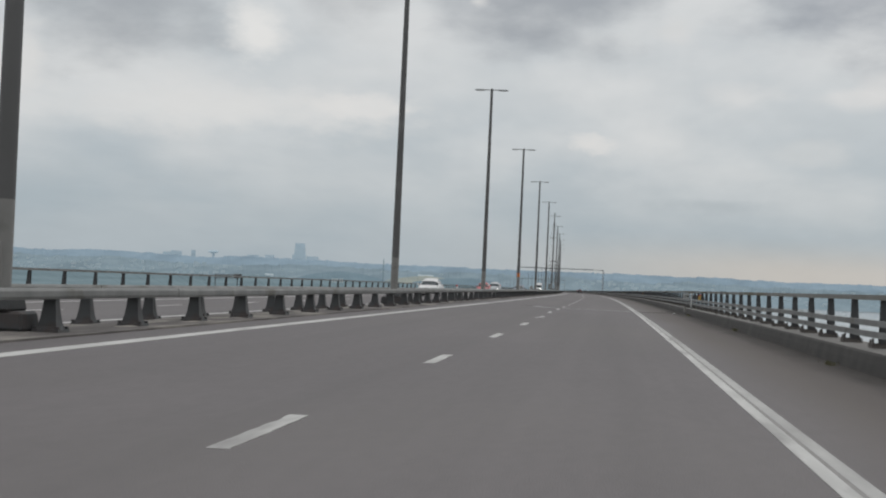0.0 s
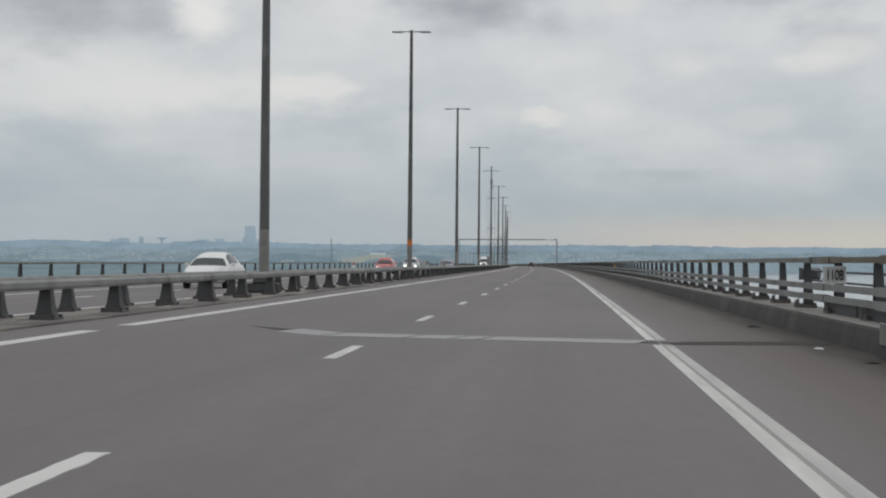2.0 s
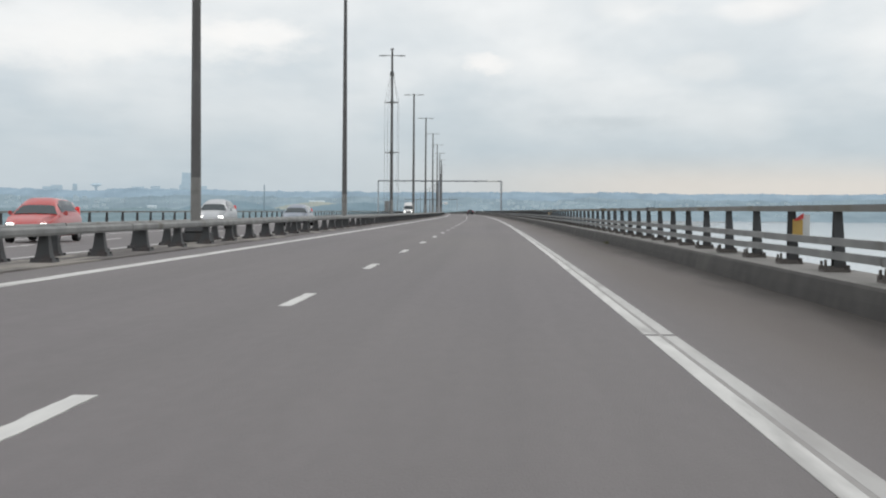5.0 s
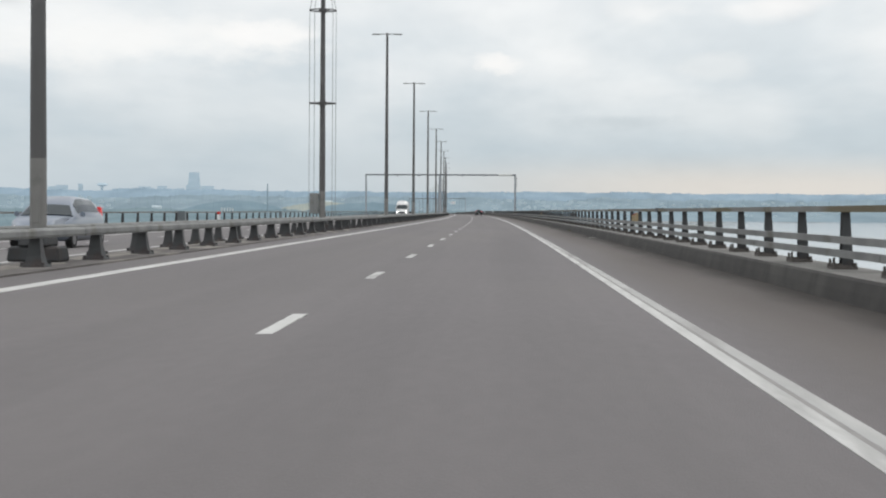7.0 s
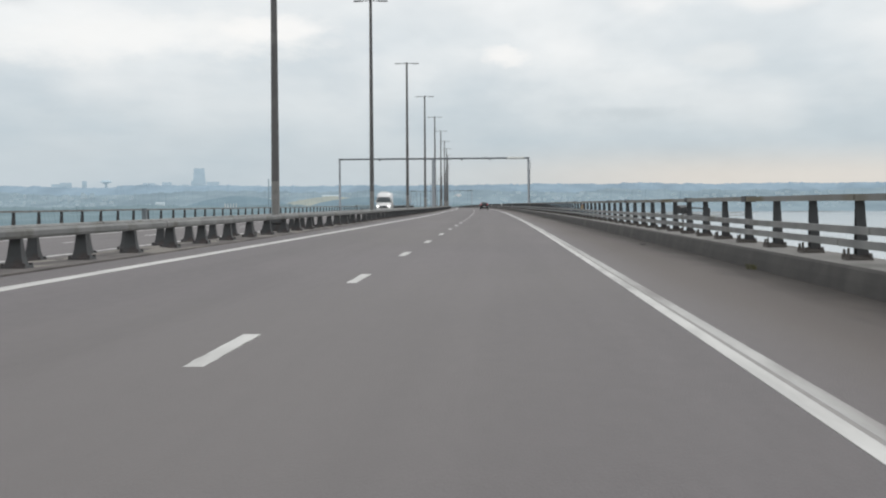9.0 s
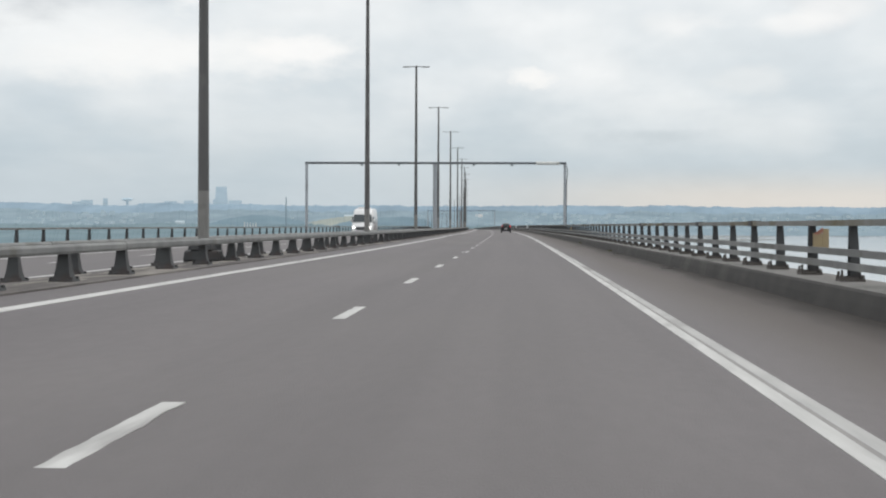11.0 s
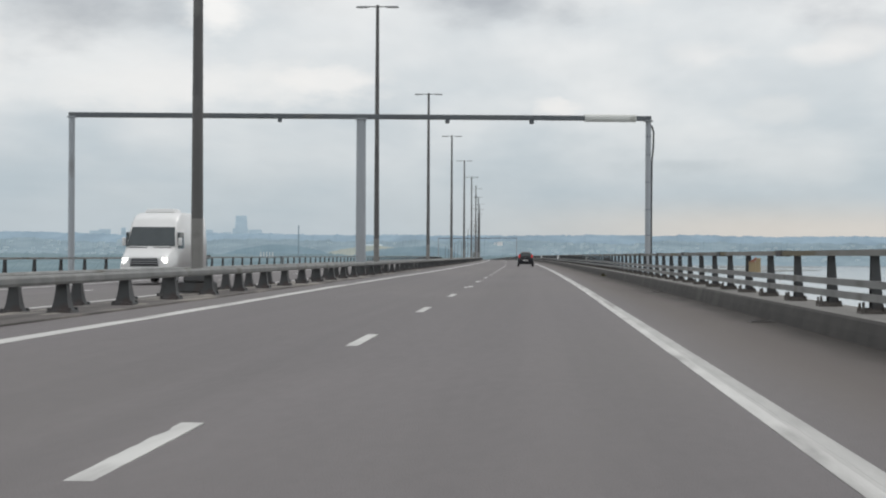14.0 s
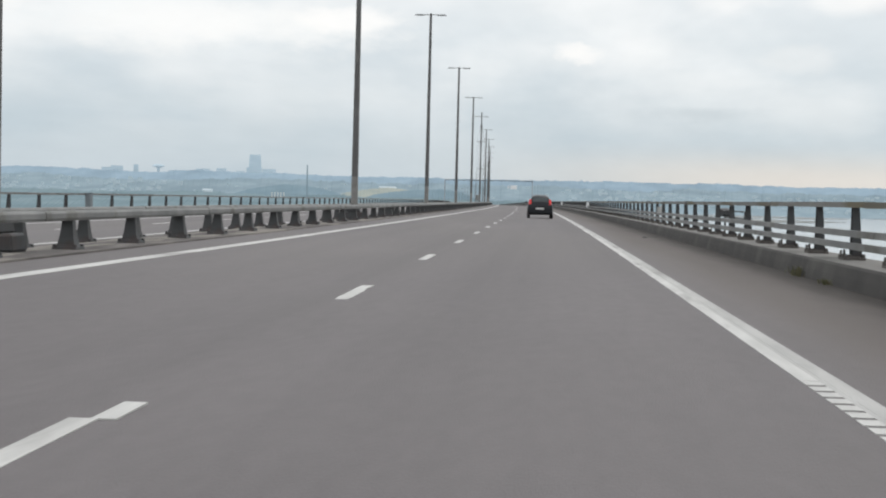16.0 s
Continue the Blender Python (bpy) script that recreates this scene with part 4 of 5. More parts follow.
def median_sign(s, u, half, text, label):
    """A framed plate on a dark post of its own between the barriers."""
    ob = tagged(new("distance_sign"), label, "sign", "distance signs")
    ob.matrix_basis = stand(s, u, 0.0)
    panel = framed_panel(ob, half, 0.76, 1.12)
    b = bmesh.new()
    box(b, half - 0.07, half - 0.01, 0.02, 0.08, 0.02, 1.05)
    bevelled(b, 0.008)
    part("post", b, POST_DARK, ob, "dark square post")
    b = bmesh.new()
    box(b, half - 0.12, half + 0.04, -0.03, 0.13, 0.0, 0.05, 0.8)
    part("foot", b, POST_DARK, ob)
    if text:
        lettered(text, 0.37, 0.66, panel, pose(0, -0.022, 0.81, 90, 0, 0))
    return ob


distance_sign(78.7, 13.93, 0.26)
median_sign(178.6, 0.45, 0.22, "110", "small white framed distance sign with dark figures above the barrier")
blank = median_sign(177.9, -1.05, 0.15, "", "blank pale box-backed sign above the median barrier")
bm = bmesh.new()
box(bm, 0.17, 0.42, -0.02, 0.12, 0.77, 1.12)
bevelled(bm, 0.015)
part("cabinet_box", bm, BOX_GREY, blank, "grey metal box beside the plate")


def light_bracket(s0, s1, u, side=1):
    """A lamp housing on two bars, carried outside the railing."""
    ob = tagged(new("navigation_light"), "dark lamp housing on two thin bars outside the railing", "lamp", "lamps outside the railing")
    ob.matrix_basis = stand(s1, u, 0.0)
    d = s0 - s1
    b = bmesh.new()
    loft(b, [[(-w_, y, z0), (w_, y, z0), (w_, y, z1), (-w_, y, z1)] for y, w_, z0, z1 in ((-0.35, 0.1, 0.80, 0.92), (-0.2, 0.2, 0.74, 0.98), (0.25, 0.22, 0.72, 1.0), (0.4, 0.12, 0.78, 0.94))])
    part("housing", b, POST_DARK, ob)
    for z in (0.93, 0.72):
        b = bmesh.new()
        tube(b, (0, 0.2, z), (0, d, z), 0.022, sides=6)
        part("bar", b, POST_DARK, ob)
    for y in (0.0, d):
        b = bmesh.new()
        tube(b, (0, y, 0.93), (0, y, 0.0), 0.03, sides=6)
        tube(b, (0, y, 0.0), (-0.85 * side, y, 0.12), 0.03, sides=6)
        part("strut", b, POST_DARK, ob)
    return ob


for s0, s1 in ((80.0, 88.5), (340.4, 347.0), (584.9, 590.0)):
    light_bracket(s0, s1, 15.05)
for s0, s1 in ((79.5, 85.5), (581.0, 586.5)):
    light_bracket(s0, s1, -14.95, -1)

# the pale patch of mortar and the thin white stake beside the deck joint
bm = bmesh.new()
box(bm, -0.012, 0.03, -0.75, 0.75, 0.05, 0.30)
bevelled(bm, 0.01)
patch = tagged(new("kerb_patch", meshed("kerb_patch", bm, CONCRETE)), "pale mortar patch on the kerb at the deck joint", "patch")
patch.matrix_basis = stand(72.0, 13.53, -0.02) @ Matrix.Scale(1.15, 4)
stake = tagged(new("marker_stake"), "thin white stake beside the railing", "stake")
stake.matrix_basis = stand(70.6, 13.80, 0.25)
bm = bmesh.new()
box(bm, -0.035, 0.035, -0.02, 0.02, 0.0, 0.84)
part("stake", bm, WHITE_PANEL, stake)
bm = bmesh.new()
box(bm, -0.06, 0.06, -0.06, 0.06, 0.0, 0.05, 0.8)
part("foot", bm, POST_DARK, stake)


def drain(s):
    """A slotted iron gully grating beside the kerb."""
    ob = tagged(new("drain_grate"), "dark slotted iron gully grating in the road beside the kerb", "drain", "gully gratings along the kerb")
    ob.matrix_basis = stand(s, 13.26, lane_z(13.26)) @ pose(0, 0, 0, 0, -1.6, 0)
    b = bmesh.new()
    for x0, x1, y0, y1 in ((-0.22, 0.22, -0.32, -0.28), (-0.22, 0.22, 0.28, 0.32), (-0.22, -0.18, -0.28, 0.28), (0.18, 0.22, -0.28, 0.28)):
        box(b, x0, x1, y0, y1, -0.02, 0.012)
    part("frame", b, IRON, ob)
    for k in range(7):
        b = bmesh.new()
        y = -0.24 + 0.08 * k
        box(b, -0.18, 0.18, y - 0.014, y + 0.014, -0.02, 0.009)
        part("bar", b, IRON, ob)
    # solid black slab: the darkness of the hollow is its colour
    b = bmesh.new()
    box(b, -0.18, 0.18, -0.28, 0.28, -0.02, 0.003)
    part("sump", b, CABLE, ob, "black slab filling the gap under the bars")


for s in (169.6, 300.2, 409.5, 432.2, 498.0, 522.0):
    drain(s)

rng = random.Random(5)


def scrap(s, u, size, mat, label):
    """A torn lump of rubbish on the hard strip."""
    b = bmesh.new()
    bmesh.ops.create_icosphere(b, subdivisions=2, radius=1.0)
    for v in b.verts:
        q = 1.0 + 0.5 * noise.noise(v.co * 2.1 + Vector((s, u, 0)))
        v.co = Vector((v.co.x * size * q, v.co.y * size * 1.6 * q, max(0.0, v.co.z) * size * 0.28 * q))
    ob = tagged(new("rubbish", meshed("rubbish", b, mat)), label, "rubbish", "scraps along the kerb")
    ob.matrix_basis = stand(s, u, lane_z(u))


for s, u, size, mat, label in ((82.5, 13.06, 0.13, TYRE, "torn black rubber scrap near the kerb"), (74.8, 13.06, 0.07, WHITE_PANEL, "crumpled white paper by the deck joint"), (71.6, 13.18, 0.1, TYRE, "torn black rubber scrap near the kerb"), (297.6, 13.3, 0.15, CONCRETE, "pale flat scrap on the hard strip"), (594.3, 12.7, 0.1, TYRE, "torn black rubber scrap near the kerb"), (157.1, 12.5, 0.045, TYRE, "torn black rubber scrap on the hard strip"), (340.0, 13.1, 0.1, TYRE, "torn black rubber scrap near the kerb")):
    scrap(s, u, size, mat, label)


def weed(s, u, reach):
    """A tuft of thin bent blades growing from the gutter."""
    b = bmesh.new()
    for k in range(46):
        a, lean, h = rng.uniform(0, 6.28), rng.uniform(0.1, 0.9), rng.uniform(0.4, 1.0) * reach
        x, y = rng.gauss(0, 0.05), rng.gauss(0, 0.22)
        c, s_ = math.cos(a), math.sin(a)
        foot = [Vector((x - 0.006 * s_, y + 0.006 * c, 0)), Vector((x + 0.006 * s_, y - 0.006 * c, 0)), Vector((x + 0.008 * c, y + 0.008 * s_, 0))]
        bend = [p + Vector((c, s_, 0)) * lean * h * 0.35 + Vector((0, 0, h * 0.65)) for p in foot]
        tip = b.verts.new(Vector((x, y, 0)) + Vector((c, s_, 0)) * lean * h + Vector((0, 0, h * 0.9)))
        f, m = [b.verts.new(p) for p in foot], [b.verts.new(p) for p in bend]
        for i in range(3):
            j = (i + 1) % 3
            b.faces.new((f[i], f[j], m[j], m[i]))
            b.faces.new((m[i], m[j], tip))
    ob = tagged(new("weed_tuft", meshed("weed_tuft", b, WEED)), "small green-brown weed tuft in the dirt against the kerb", "weed", kind="stuff")
    ob.matrix_basis = stand(s, u, lane_z(u))


for s, u, reach in ((564.9, 13.46, 0.22), (562.0, 13.46, 0.12), (472.7, 13.46, 0.16), (440.0, 13.46, 0.10), (322.5, 13.46, 0.13), (214.0, 13.46, 0.12), (128.0, 13.46, 0.1), (66.0, 13.46, 0.14), (36.0, 13.46, 0.12), (12.0, 13.28, 0.10)):
    weed(s, u, reach)

# ---- vehicles ----


def car(name, label, paint, length=3.9, wide=1.66, tall=1.48, boot=False, lit=False):
    """A rounded car in metres; its nose points along +y."""
    ob = tagged(new(name), label, "car")
    L, W, k = length / 2, wide / 2, tall / 1.56
    back = 0.62 if boot else 0.0
    # y, underside, shoulder, top, share of the width
    form = [(-L, 0.45, 0.66, 0.70, 0.80), (-L + 0.05, 0.34, 0.84, 0.92 if not boot else 0.88, 0.91), (-L + 0.16, 0.27, 0.90, 1.16 if not boot else 0.94, 0.96)]
    if boot:
        form.append((-L + 0.62, 0.24, 0.92, 0.98, 0.99))
    form += [(-L + 0.30 + back, 0.25, 0.92, 1.39, 0.985), (-L + 0.55 + back, 0.23, 0.93, 1.50, 1.0), (-0.25, 0.22, 0.94, 1.56, 1.0), (0.25, 0.22, 0.94, 1.54, 1.0), (L - 1.45, 0.22, 0.93, 1.33, 1.0), (L - 1.0, 0.22, 0.92, 0.97, 0.99), (L - 0.5, 0.23, 0.82, 0.87, 0.96), (L - 0.12, 0.27, 0.66, 0.70, 0.86), (L, 0.36, 0.54, 0.57, 0.70)]
    ys = [f[0] for f in form]

    def half(y):
        """Points of the right half of the section at y, from the underside to the top's middle."""
        z0, zb, zt, w_ = (float(np.interp(y, ys, [f[i] for f in form])) for i in (1, 2, 3, 4))
        w_ *= W
        tuck = 0.40 * min(1.0, (zt - zb) / 0.6)
        low = [(0.86, z0), (0.97, z0 + 0.09), (1.0, z0 + 0.45 * (zb - z0)), (0.985, zb - 0.08), (0.95, zb)]
        top = [(0.94 - tuck * 0.22, zb + 0.25 * (zt - zb)), (0.94 - tuck * 0.55, zb + 0.6 * (zt - zb)), (0.94 - tuck * 0.85, zb + 0.87 * (zt - zb)), (0.94 - tuck * 1.15, zt - 0.025), (0.38, zt), (0.0, zt + 0.008)]
        return [(w_ * x, y, z * k) for x, z in low + top]

    def section(y):
        h = half(y)
        return h + [(-x, y_, z) for x, y_, z in h[-2::-1]]

    b = bmesh.new()
    loft(b, [section(y) for y in ys])
    part("body", b, paint, ob, smooth=True)

    def pane(name, stations, rows_of, shift, label):
        b = bmesh.new()
        rows = [[b.verts.new(Vector(p) + Vector(shift)) for p in rows_of(y)] for y in stations]
        for p, q in zip(rows, rows[1:]):
            for i in range(len(p) - 1):
                b.faces.new((p[i], p[i + 1], q[i + 1], q[i]))
        f = bmesh.ops.extrude_face_region(b, geom=list(b.faces))
        bmesh.ops.translate(b, verts=[x for x in f["geom"] if isinstance(x, bmesh.types.BMVert)], vec=Vector(shift) * -2.0)
        part(name, b, GLASS_DARK, ob, label)

    def across(y):
        h = half(y)[8:]
        share = 0.96 if boot or y > 0 else 0.82
        return [(x * share, y_, z) for x, y_, z in h] + [(-x * share, y_, z) for x, y_, z in h[-2::-1]]

    pane("rear_window", (-L + 0.13 + back, -L + 0.20 + back, -L + 0.28 + back) if not boot else (-L + 0.68, -L + 0.78, -L + 0.88), across, (0, -0.014, 0.008), "dark rear window")
    pane("windscreen", (L - 1.40, L - 1.22, L - 1.04), across, (0, 0.012, 0.014), "dark windscreen")
    for side in (-1, 1):
        pane("side_window", [float(v) for v in np.linspace(-L + 0.62 + back, L - 1.5, 5)], lambda y: [(side * x, y_, z) for x, y_, z in half(y)[5:8]], (side * 0.012, 0, 0.003), "dark side window")
        b = bmesh.new()
        x0, x1 = sorted((side * W * 0.99, side * W * 1.17))
        box(b, x0, x1, L - 1.42, L - 1.30, 0.95 * k, 1.10 * k, 0.85)
        bevelled(b, 0.03, 2)
        part("mirror", b, paint, ob)
        b = bmesh.new()
        x0, x1 = sorted((side * W * 0.68, side * W * 0.87))
        box(b, x0, x1, -L + (0.0 if boot else 0.04), -L + 0.24, (0.78 if boot else 0.90) * k, (1.24 if not boot else 0.87) * k, 0.88)
        bevelled(b, 0.025, 2)
        part("tail_light", b, TAIL, ob, "lit red tail light")
        b = bmesh.new()
        x0, x1 = sorted((side * W * 0.48, side * W * 0.80))
        box(b, x0, x1, L - 0.26, L - 0.045, 0.53 * k, 0.68 * k, 0.85)
        bevelled(b, 0.02)
        part("headlight", b, HEADLIGHT if lit else LAMP_GLASS, ob)
    b = bmesh.new()
    box(b, -W * 0.90, W * 0.90, -L - 0.06, -L + 0.3, 0.33, 0.55, 0.97)
    bevelled(b, 0.04, 2)
    part("rear_bumper", b, paint, ob)
    b = bmesh.new()
    box(b, -0.26, 0.26, -L - 0.075, -L - 0.03, 0.57, 0.68)
    part("number_plate", b, PLATE, ob, "pale blank plate")
    b = bmesh.new()
    box(b, -W * 0.66, W * 0.66, L - 0.16, L + 0.015, 0.30, 0.45, 0.95)
    bevelled(b, 0.02)
    part("grille", b, TRIM, ob)
    for x in (-W + 0.1, W - 0.1):
        for y in (-L + 0.65, L - 0.75):
            b = bmesh.new()
            tube(b, (x - 0.095, y, 0.295), (x + 0.095, y, 0.295), 0.295, 0.295, 20)
            wheel = part("wheel", b, TYRE, ob)
            b = bmesh.new()
            o = 0.1 if x > 0 else -0.1
            tube(b, (x + o * 0.9, y, 0.295), (x + o, y, 0.295), 0.19, 0.17, 14)
            part("rim", b, RIM, wheel)
    return ob


lead = car("hatchback", "small black hatchback with lit red tail lights, in the nearside lane", CAR_BLACK, 3.6, 1.64, 1.5)
lead.matrix_basis = park(655.0, 9.06, -0.17)


def oncoming(name, label, paint, s, u, **kw):
    c = car(name, label, paint, lit=True, **kw)
    c.matrix_basis = park(s, u, other_z(u), 180)


oncoming("saloon_car", "white saloon car with lit headlights on the oncoming carriageway", CAR_WHITE, 123.5, -6.2, length=4.4, wide=1.72, tall=1.42, boot=True)
oncoming("red_car", "bright red car with lit headlights on the oncoming carriageway", CAR_RED, 215.5, -7.9, length=4.0, wide=1.7, tall=1.46)
oncoming("people_carrier", "silver people carrier with lit headlights on the oncoming carriageway", CAR_SILVER, 261.0, -9.0, length=4.6, wide=1.8, tall=1.7)
oncoming("estate_car", "grey-blue car with lit headlights on the oncoming carriageway", CAR_BLUE, 276.5, -5.4, length=4.4, wide=1.72, tall=1.45)


def van(s, u):
    ob = tagged(new("delivery_van"), "white high-roofed delivery van with lit headlights on the oncoming carriageway", "van")
    W, L, H = 1.0, 3.2, 2.72

    def sec(y, z0, z1, w, wt):
        return [(-w, y, z0), (w, y, z0), (w, y, z0 + (z1 - z0) * 0.55), (wt, y, z1 - 0.12), (wt - 0.15, y, z1), (-wt + 0.15, y, z1), (-wt, y, z1 - 0.12), (-w, y, z0 + (z1 - z0) * 0.55)]

    b = bmesh.new()
    loft(b, [sec(-L, 0.4, H, W * 0.98, W * 0.9), sec(-L + 0.1, 0.35, H, W, W * 0.92), sec(L - 2.6, 0.35, H, W, W * 0.9), sec(L - 2.15, 0.35, H - 0.06, W, W * 0.9), sec(L - 1.62, 0.35, H - 0.34, W, W * 0.9), sec(L - 0.95, 0.35, 1.40, W * 0.99, W * 0.96), sec(L - 0.2, 0.35, 1.12, W * 0.95, W * 0.88), sec(L, 0.42, 0.95, W * 0.84, W * 0.78)])
    bevelled(b, 0.06, 2)
    part("body", b, CAR_WHITE, ob, smooth=True)
    b = bmesh.new()
    box(b, -0.6, 0.6, -0.4, 0.75, H - 0.02, H + 0.14, 0.85)
    bevelled(b, 0.03)
    part("roof_unit", b, CAR_WHITE, ob)
    b = bmesh.new()
    loft(b, [[(-0.9, L - 0.94, 1.45), (0.9, L - 0.94, 1.45), (0.9, L - 1.08, 1.43), (-0.9, L - 1.08, 1.43)], [(-0.80, L - 1.44, 2.15), (0.80, L - 1.44, 2.15), (0.80, L - 1.59, 2.15), (-0.80, L - 1.59, 2.15)]])
    part("windscreen", b, GLASS_DARK, ob, "dark windscreen")
    grille = bmesh.new()
    box(grille, -0.52, 0.52, L - 0.2, L + 0.02, 0.70, 1.0, 0.9)
    g2 = part("grille", grille, TRIM, ob)
    for z in (0.79, 0.87, 0.95):
        b = bmesh.new()
        box(b, -0.56, 0.56, L - 0.1, L + 0.035, z, z + 0.025)
        part("grille_bar", b, CAR_SILVER, g2)
    b = bmesh.new()
    box(b, -0.9, 0.9, L - 0.25, L + 0.05, 0.36, 0.66, 0.97)
    bevelled(b, 0.04)
    part("bumper", b, CAR_WHITE, ob)
    for x0, x1 in ((-0.78, -0.12), (0.12, 0.78)):
        b = bmesh.new()
        box(b, x0, x1, L - 0.92, L - 0.84, 1.375, 1.40)
        part("wiper_slot", b, TRIM, ob)
    for side in (-1, 1):
        b = bmesh.new()
        x0, x1 = sorted((0.62 * side, 0.82 * side))
        box(b, x0, x1, L - 0.3, L - 0.02, 0.82, 1.0, 0.85)
        part("headlight", b, HEADLIGHT, ob)
        b = bmesh.new()
        x0, x1 = sorted((0.99 * side, 1.12 * side))
        box(b, x0, x1, L - 1.25, L - 1.1, 1.45, 1.75)
        bevelled(b, 0.03)
        part("mirror", b, CAR_WHITE, ob)
        b = bmesh.new()
        x0, x1 = sorted((0.93 * side, 1.005 * side))
        box(b, x0, x1, L - 2.1, L - 1.25, 1.35, 1.95, 0.9)
        part("side_window", b, GLASS_DARK, ob)
        for y in (-L + 1.0, L - 0.95):
            b = bmesh.new()
            tube(b, (0.88 * side - 0.11, y, 0.34), (0.88 * side + 0.11, y, 0.34), 0.34, 0.34, 20)
            wheel = part("wheel", b, TYRE, ob)
            b = bmesh.new()
            tube(b, (0.98 * side, y, 0.34), (1.0 * side, y, 0.34), 0.2, 0.18, 12)
            part("rim", b, RIM, wheel)
    ob.matrix_basis = park(s, u, other_z(u), 180)


van(538.0, -7.1)

# ---- water, land and distance ----
SEA = -30.0


def hazed_backdrop(name, low, high, haze_glow):
    """Patches of far wood, field and roofs; haze is painted into colour and emission."""
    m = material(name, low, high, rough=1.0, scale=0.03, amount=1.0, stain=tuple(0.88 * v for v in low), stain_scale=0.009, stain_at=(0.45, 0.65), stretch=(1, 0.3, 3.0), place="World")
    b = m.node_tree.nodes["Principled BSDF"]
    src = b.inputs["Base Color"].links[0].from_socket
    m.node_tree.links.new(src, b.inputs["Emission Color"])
    b.inputs["Emission Strength"].default_value = haze_glow
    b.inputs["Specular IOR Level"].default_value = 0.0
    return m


# distance haze is mixed into these colours as pale blue-grey
RIDGE_FAR = hazed_backdrop("far_ridge", (0.188, 0.25, 0.30), (0.208, 0.272, 0.322), 0.48)
RIDGE_MID = hazed_backdrop("wooded_ridge", (0.170, 0.222, 0.252), (0.196, 0.248, 0.277), 0.47)
LAND = hazed_backdrop("low_country", (0.138, 0.190, 0.212), (0.165, 0.214, 0.230), 0.4)
FIELD = hazed_backdrop("pale_field", (0.255, 0.272, 0.245), (0.215, 0.242, 0.228), 0.45)
WOOD = hazed_backdrop("dark_wood", (0.140, 0.196, 0.228), (0.158, 0.214, 0.244), 0.42)
TOWN = hazed_backdrop("distant_walls", (0.30, 0.375, 0.42), (0.33, 0.40, 0.445), 0.55)

bm = bmesh.new()
ringv = [bm.verts.new((4900 * math.cos(a), 300 + 4900 * math.sin(a), SEA)) for a in (2 * math.pi * k / 64 for k in range(64))]
bm.faces.new(ringv)
structure("water", meshed("water", bm, WATER), "pale grey estuary water with faint ripples")


def bearing(az, r, z):
    a = radians(az)
    return Vector((r * math.sin(a), 300 + r * math.cos(a), z))


def ridge(name, mat, near, far, top, rough, az0, az1, label, foot=SEA - 2, seed=0.0, step=0.05):
    """A belt of land between two distances, rising to a rim of a given elevation angle."""
    b = bmesh.new()
    rows = []
    n = int((az1 - az0) / step)
    for k in range(n + 1):
        az = az0 + (az1 - az0) * k / n
        wob = noise.fractal(Vector((az * 0.35 + seed, seed, 0)), 1.0, 2.0, 3) * rough + noise.fractal(Vector((az * 3.0 + seed, seed + 7, 0)), 0.9, 2.0, 4) * rough * 0.4 + max(0.0, noise.fractal(Vector((az * 11.0 + seed, seed + 3, 0)), 0.8, 2.0, 3)) * 0.055
        rise = (math.tan(radians(top + wob)) * far)
        col = [bearing(az, near, foot), bearing(az, near + 15, SEA + 2)]
        for f in (0.3, 0.6, 0.85, 1.0):
            r = near + (far - near) * f
            z = SEA + 2 + (rise - SEA - 2) * (f ** 1.4) + noise.noise(Vector((az * 1.2, f * 4 + seed, 0))) * 2.0
            col.append(bearing(az, r, z if f < 1 else rise))
        col.append(bearing(az, far + 60, SEA))
        rows.append([b.verts.new(p) for p in col])
    for p, q in zip(rows, rows[1:]):
        for i in range(len(p) - 1):
            b.faces.new((p[i], q[i], q[i + 1], p[i + 1]))
    return tagged(new(name, meshed(name, b, mat)), label, kind="structure")


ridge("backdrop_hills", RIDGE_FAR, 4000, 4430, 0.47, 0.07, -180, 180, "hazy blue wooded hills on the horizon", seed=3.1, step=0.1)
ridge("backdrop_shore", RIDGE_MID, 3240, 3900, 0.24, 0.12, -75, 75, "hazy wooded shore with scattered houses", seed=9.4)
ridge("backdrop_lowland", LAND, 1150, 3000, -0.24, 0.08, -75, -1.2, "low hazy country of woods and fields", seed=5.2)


def belt(name, mat, r, steps, label, seed):
    """A strip of far country whose rim follows the given (bearing, elevation) steps."""
    b = bmesh.new()
    rows = []
    azs = [a for a, e in steps]
    for k in range(121):
        az = azs[0] + (azs[-1] - azs[0]) * k / 120
        e = float(np.interp(az, azs, [q[1] for q in steps])) + 0.02 * noise.fractal(Vector((az * 9, seed, 0)), 0.8, 2.0, 4)
        top = math.tan(radians(e)) * r
        rows.append([b.verts.new(bearing(az, r - d, z)) for d, z in ((90, SEA - 2), (60, SEA + 0.55 * (top - SEA)), (0, top), (-50, SEA - 2))])
    for p, q in zip(rows, rows[1:]):
        for i in range(3):
            b.faces.new((p[i], q[i], q[i + 1], p[i + 1]))
    return tagged(new(name, meshed(name, b, mat)), label, kind="structure")


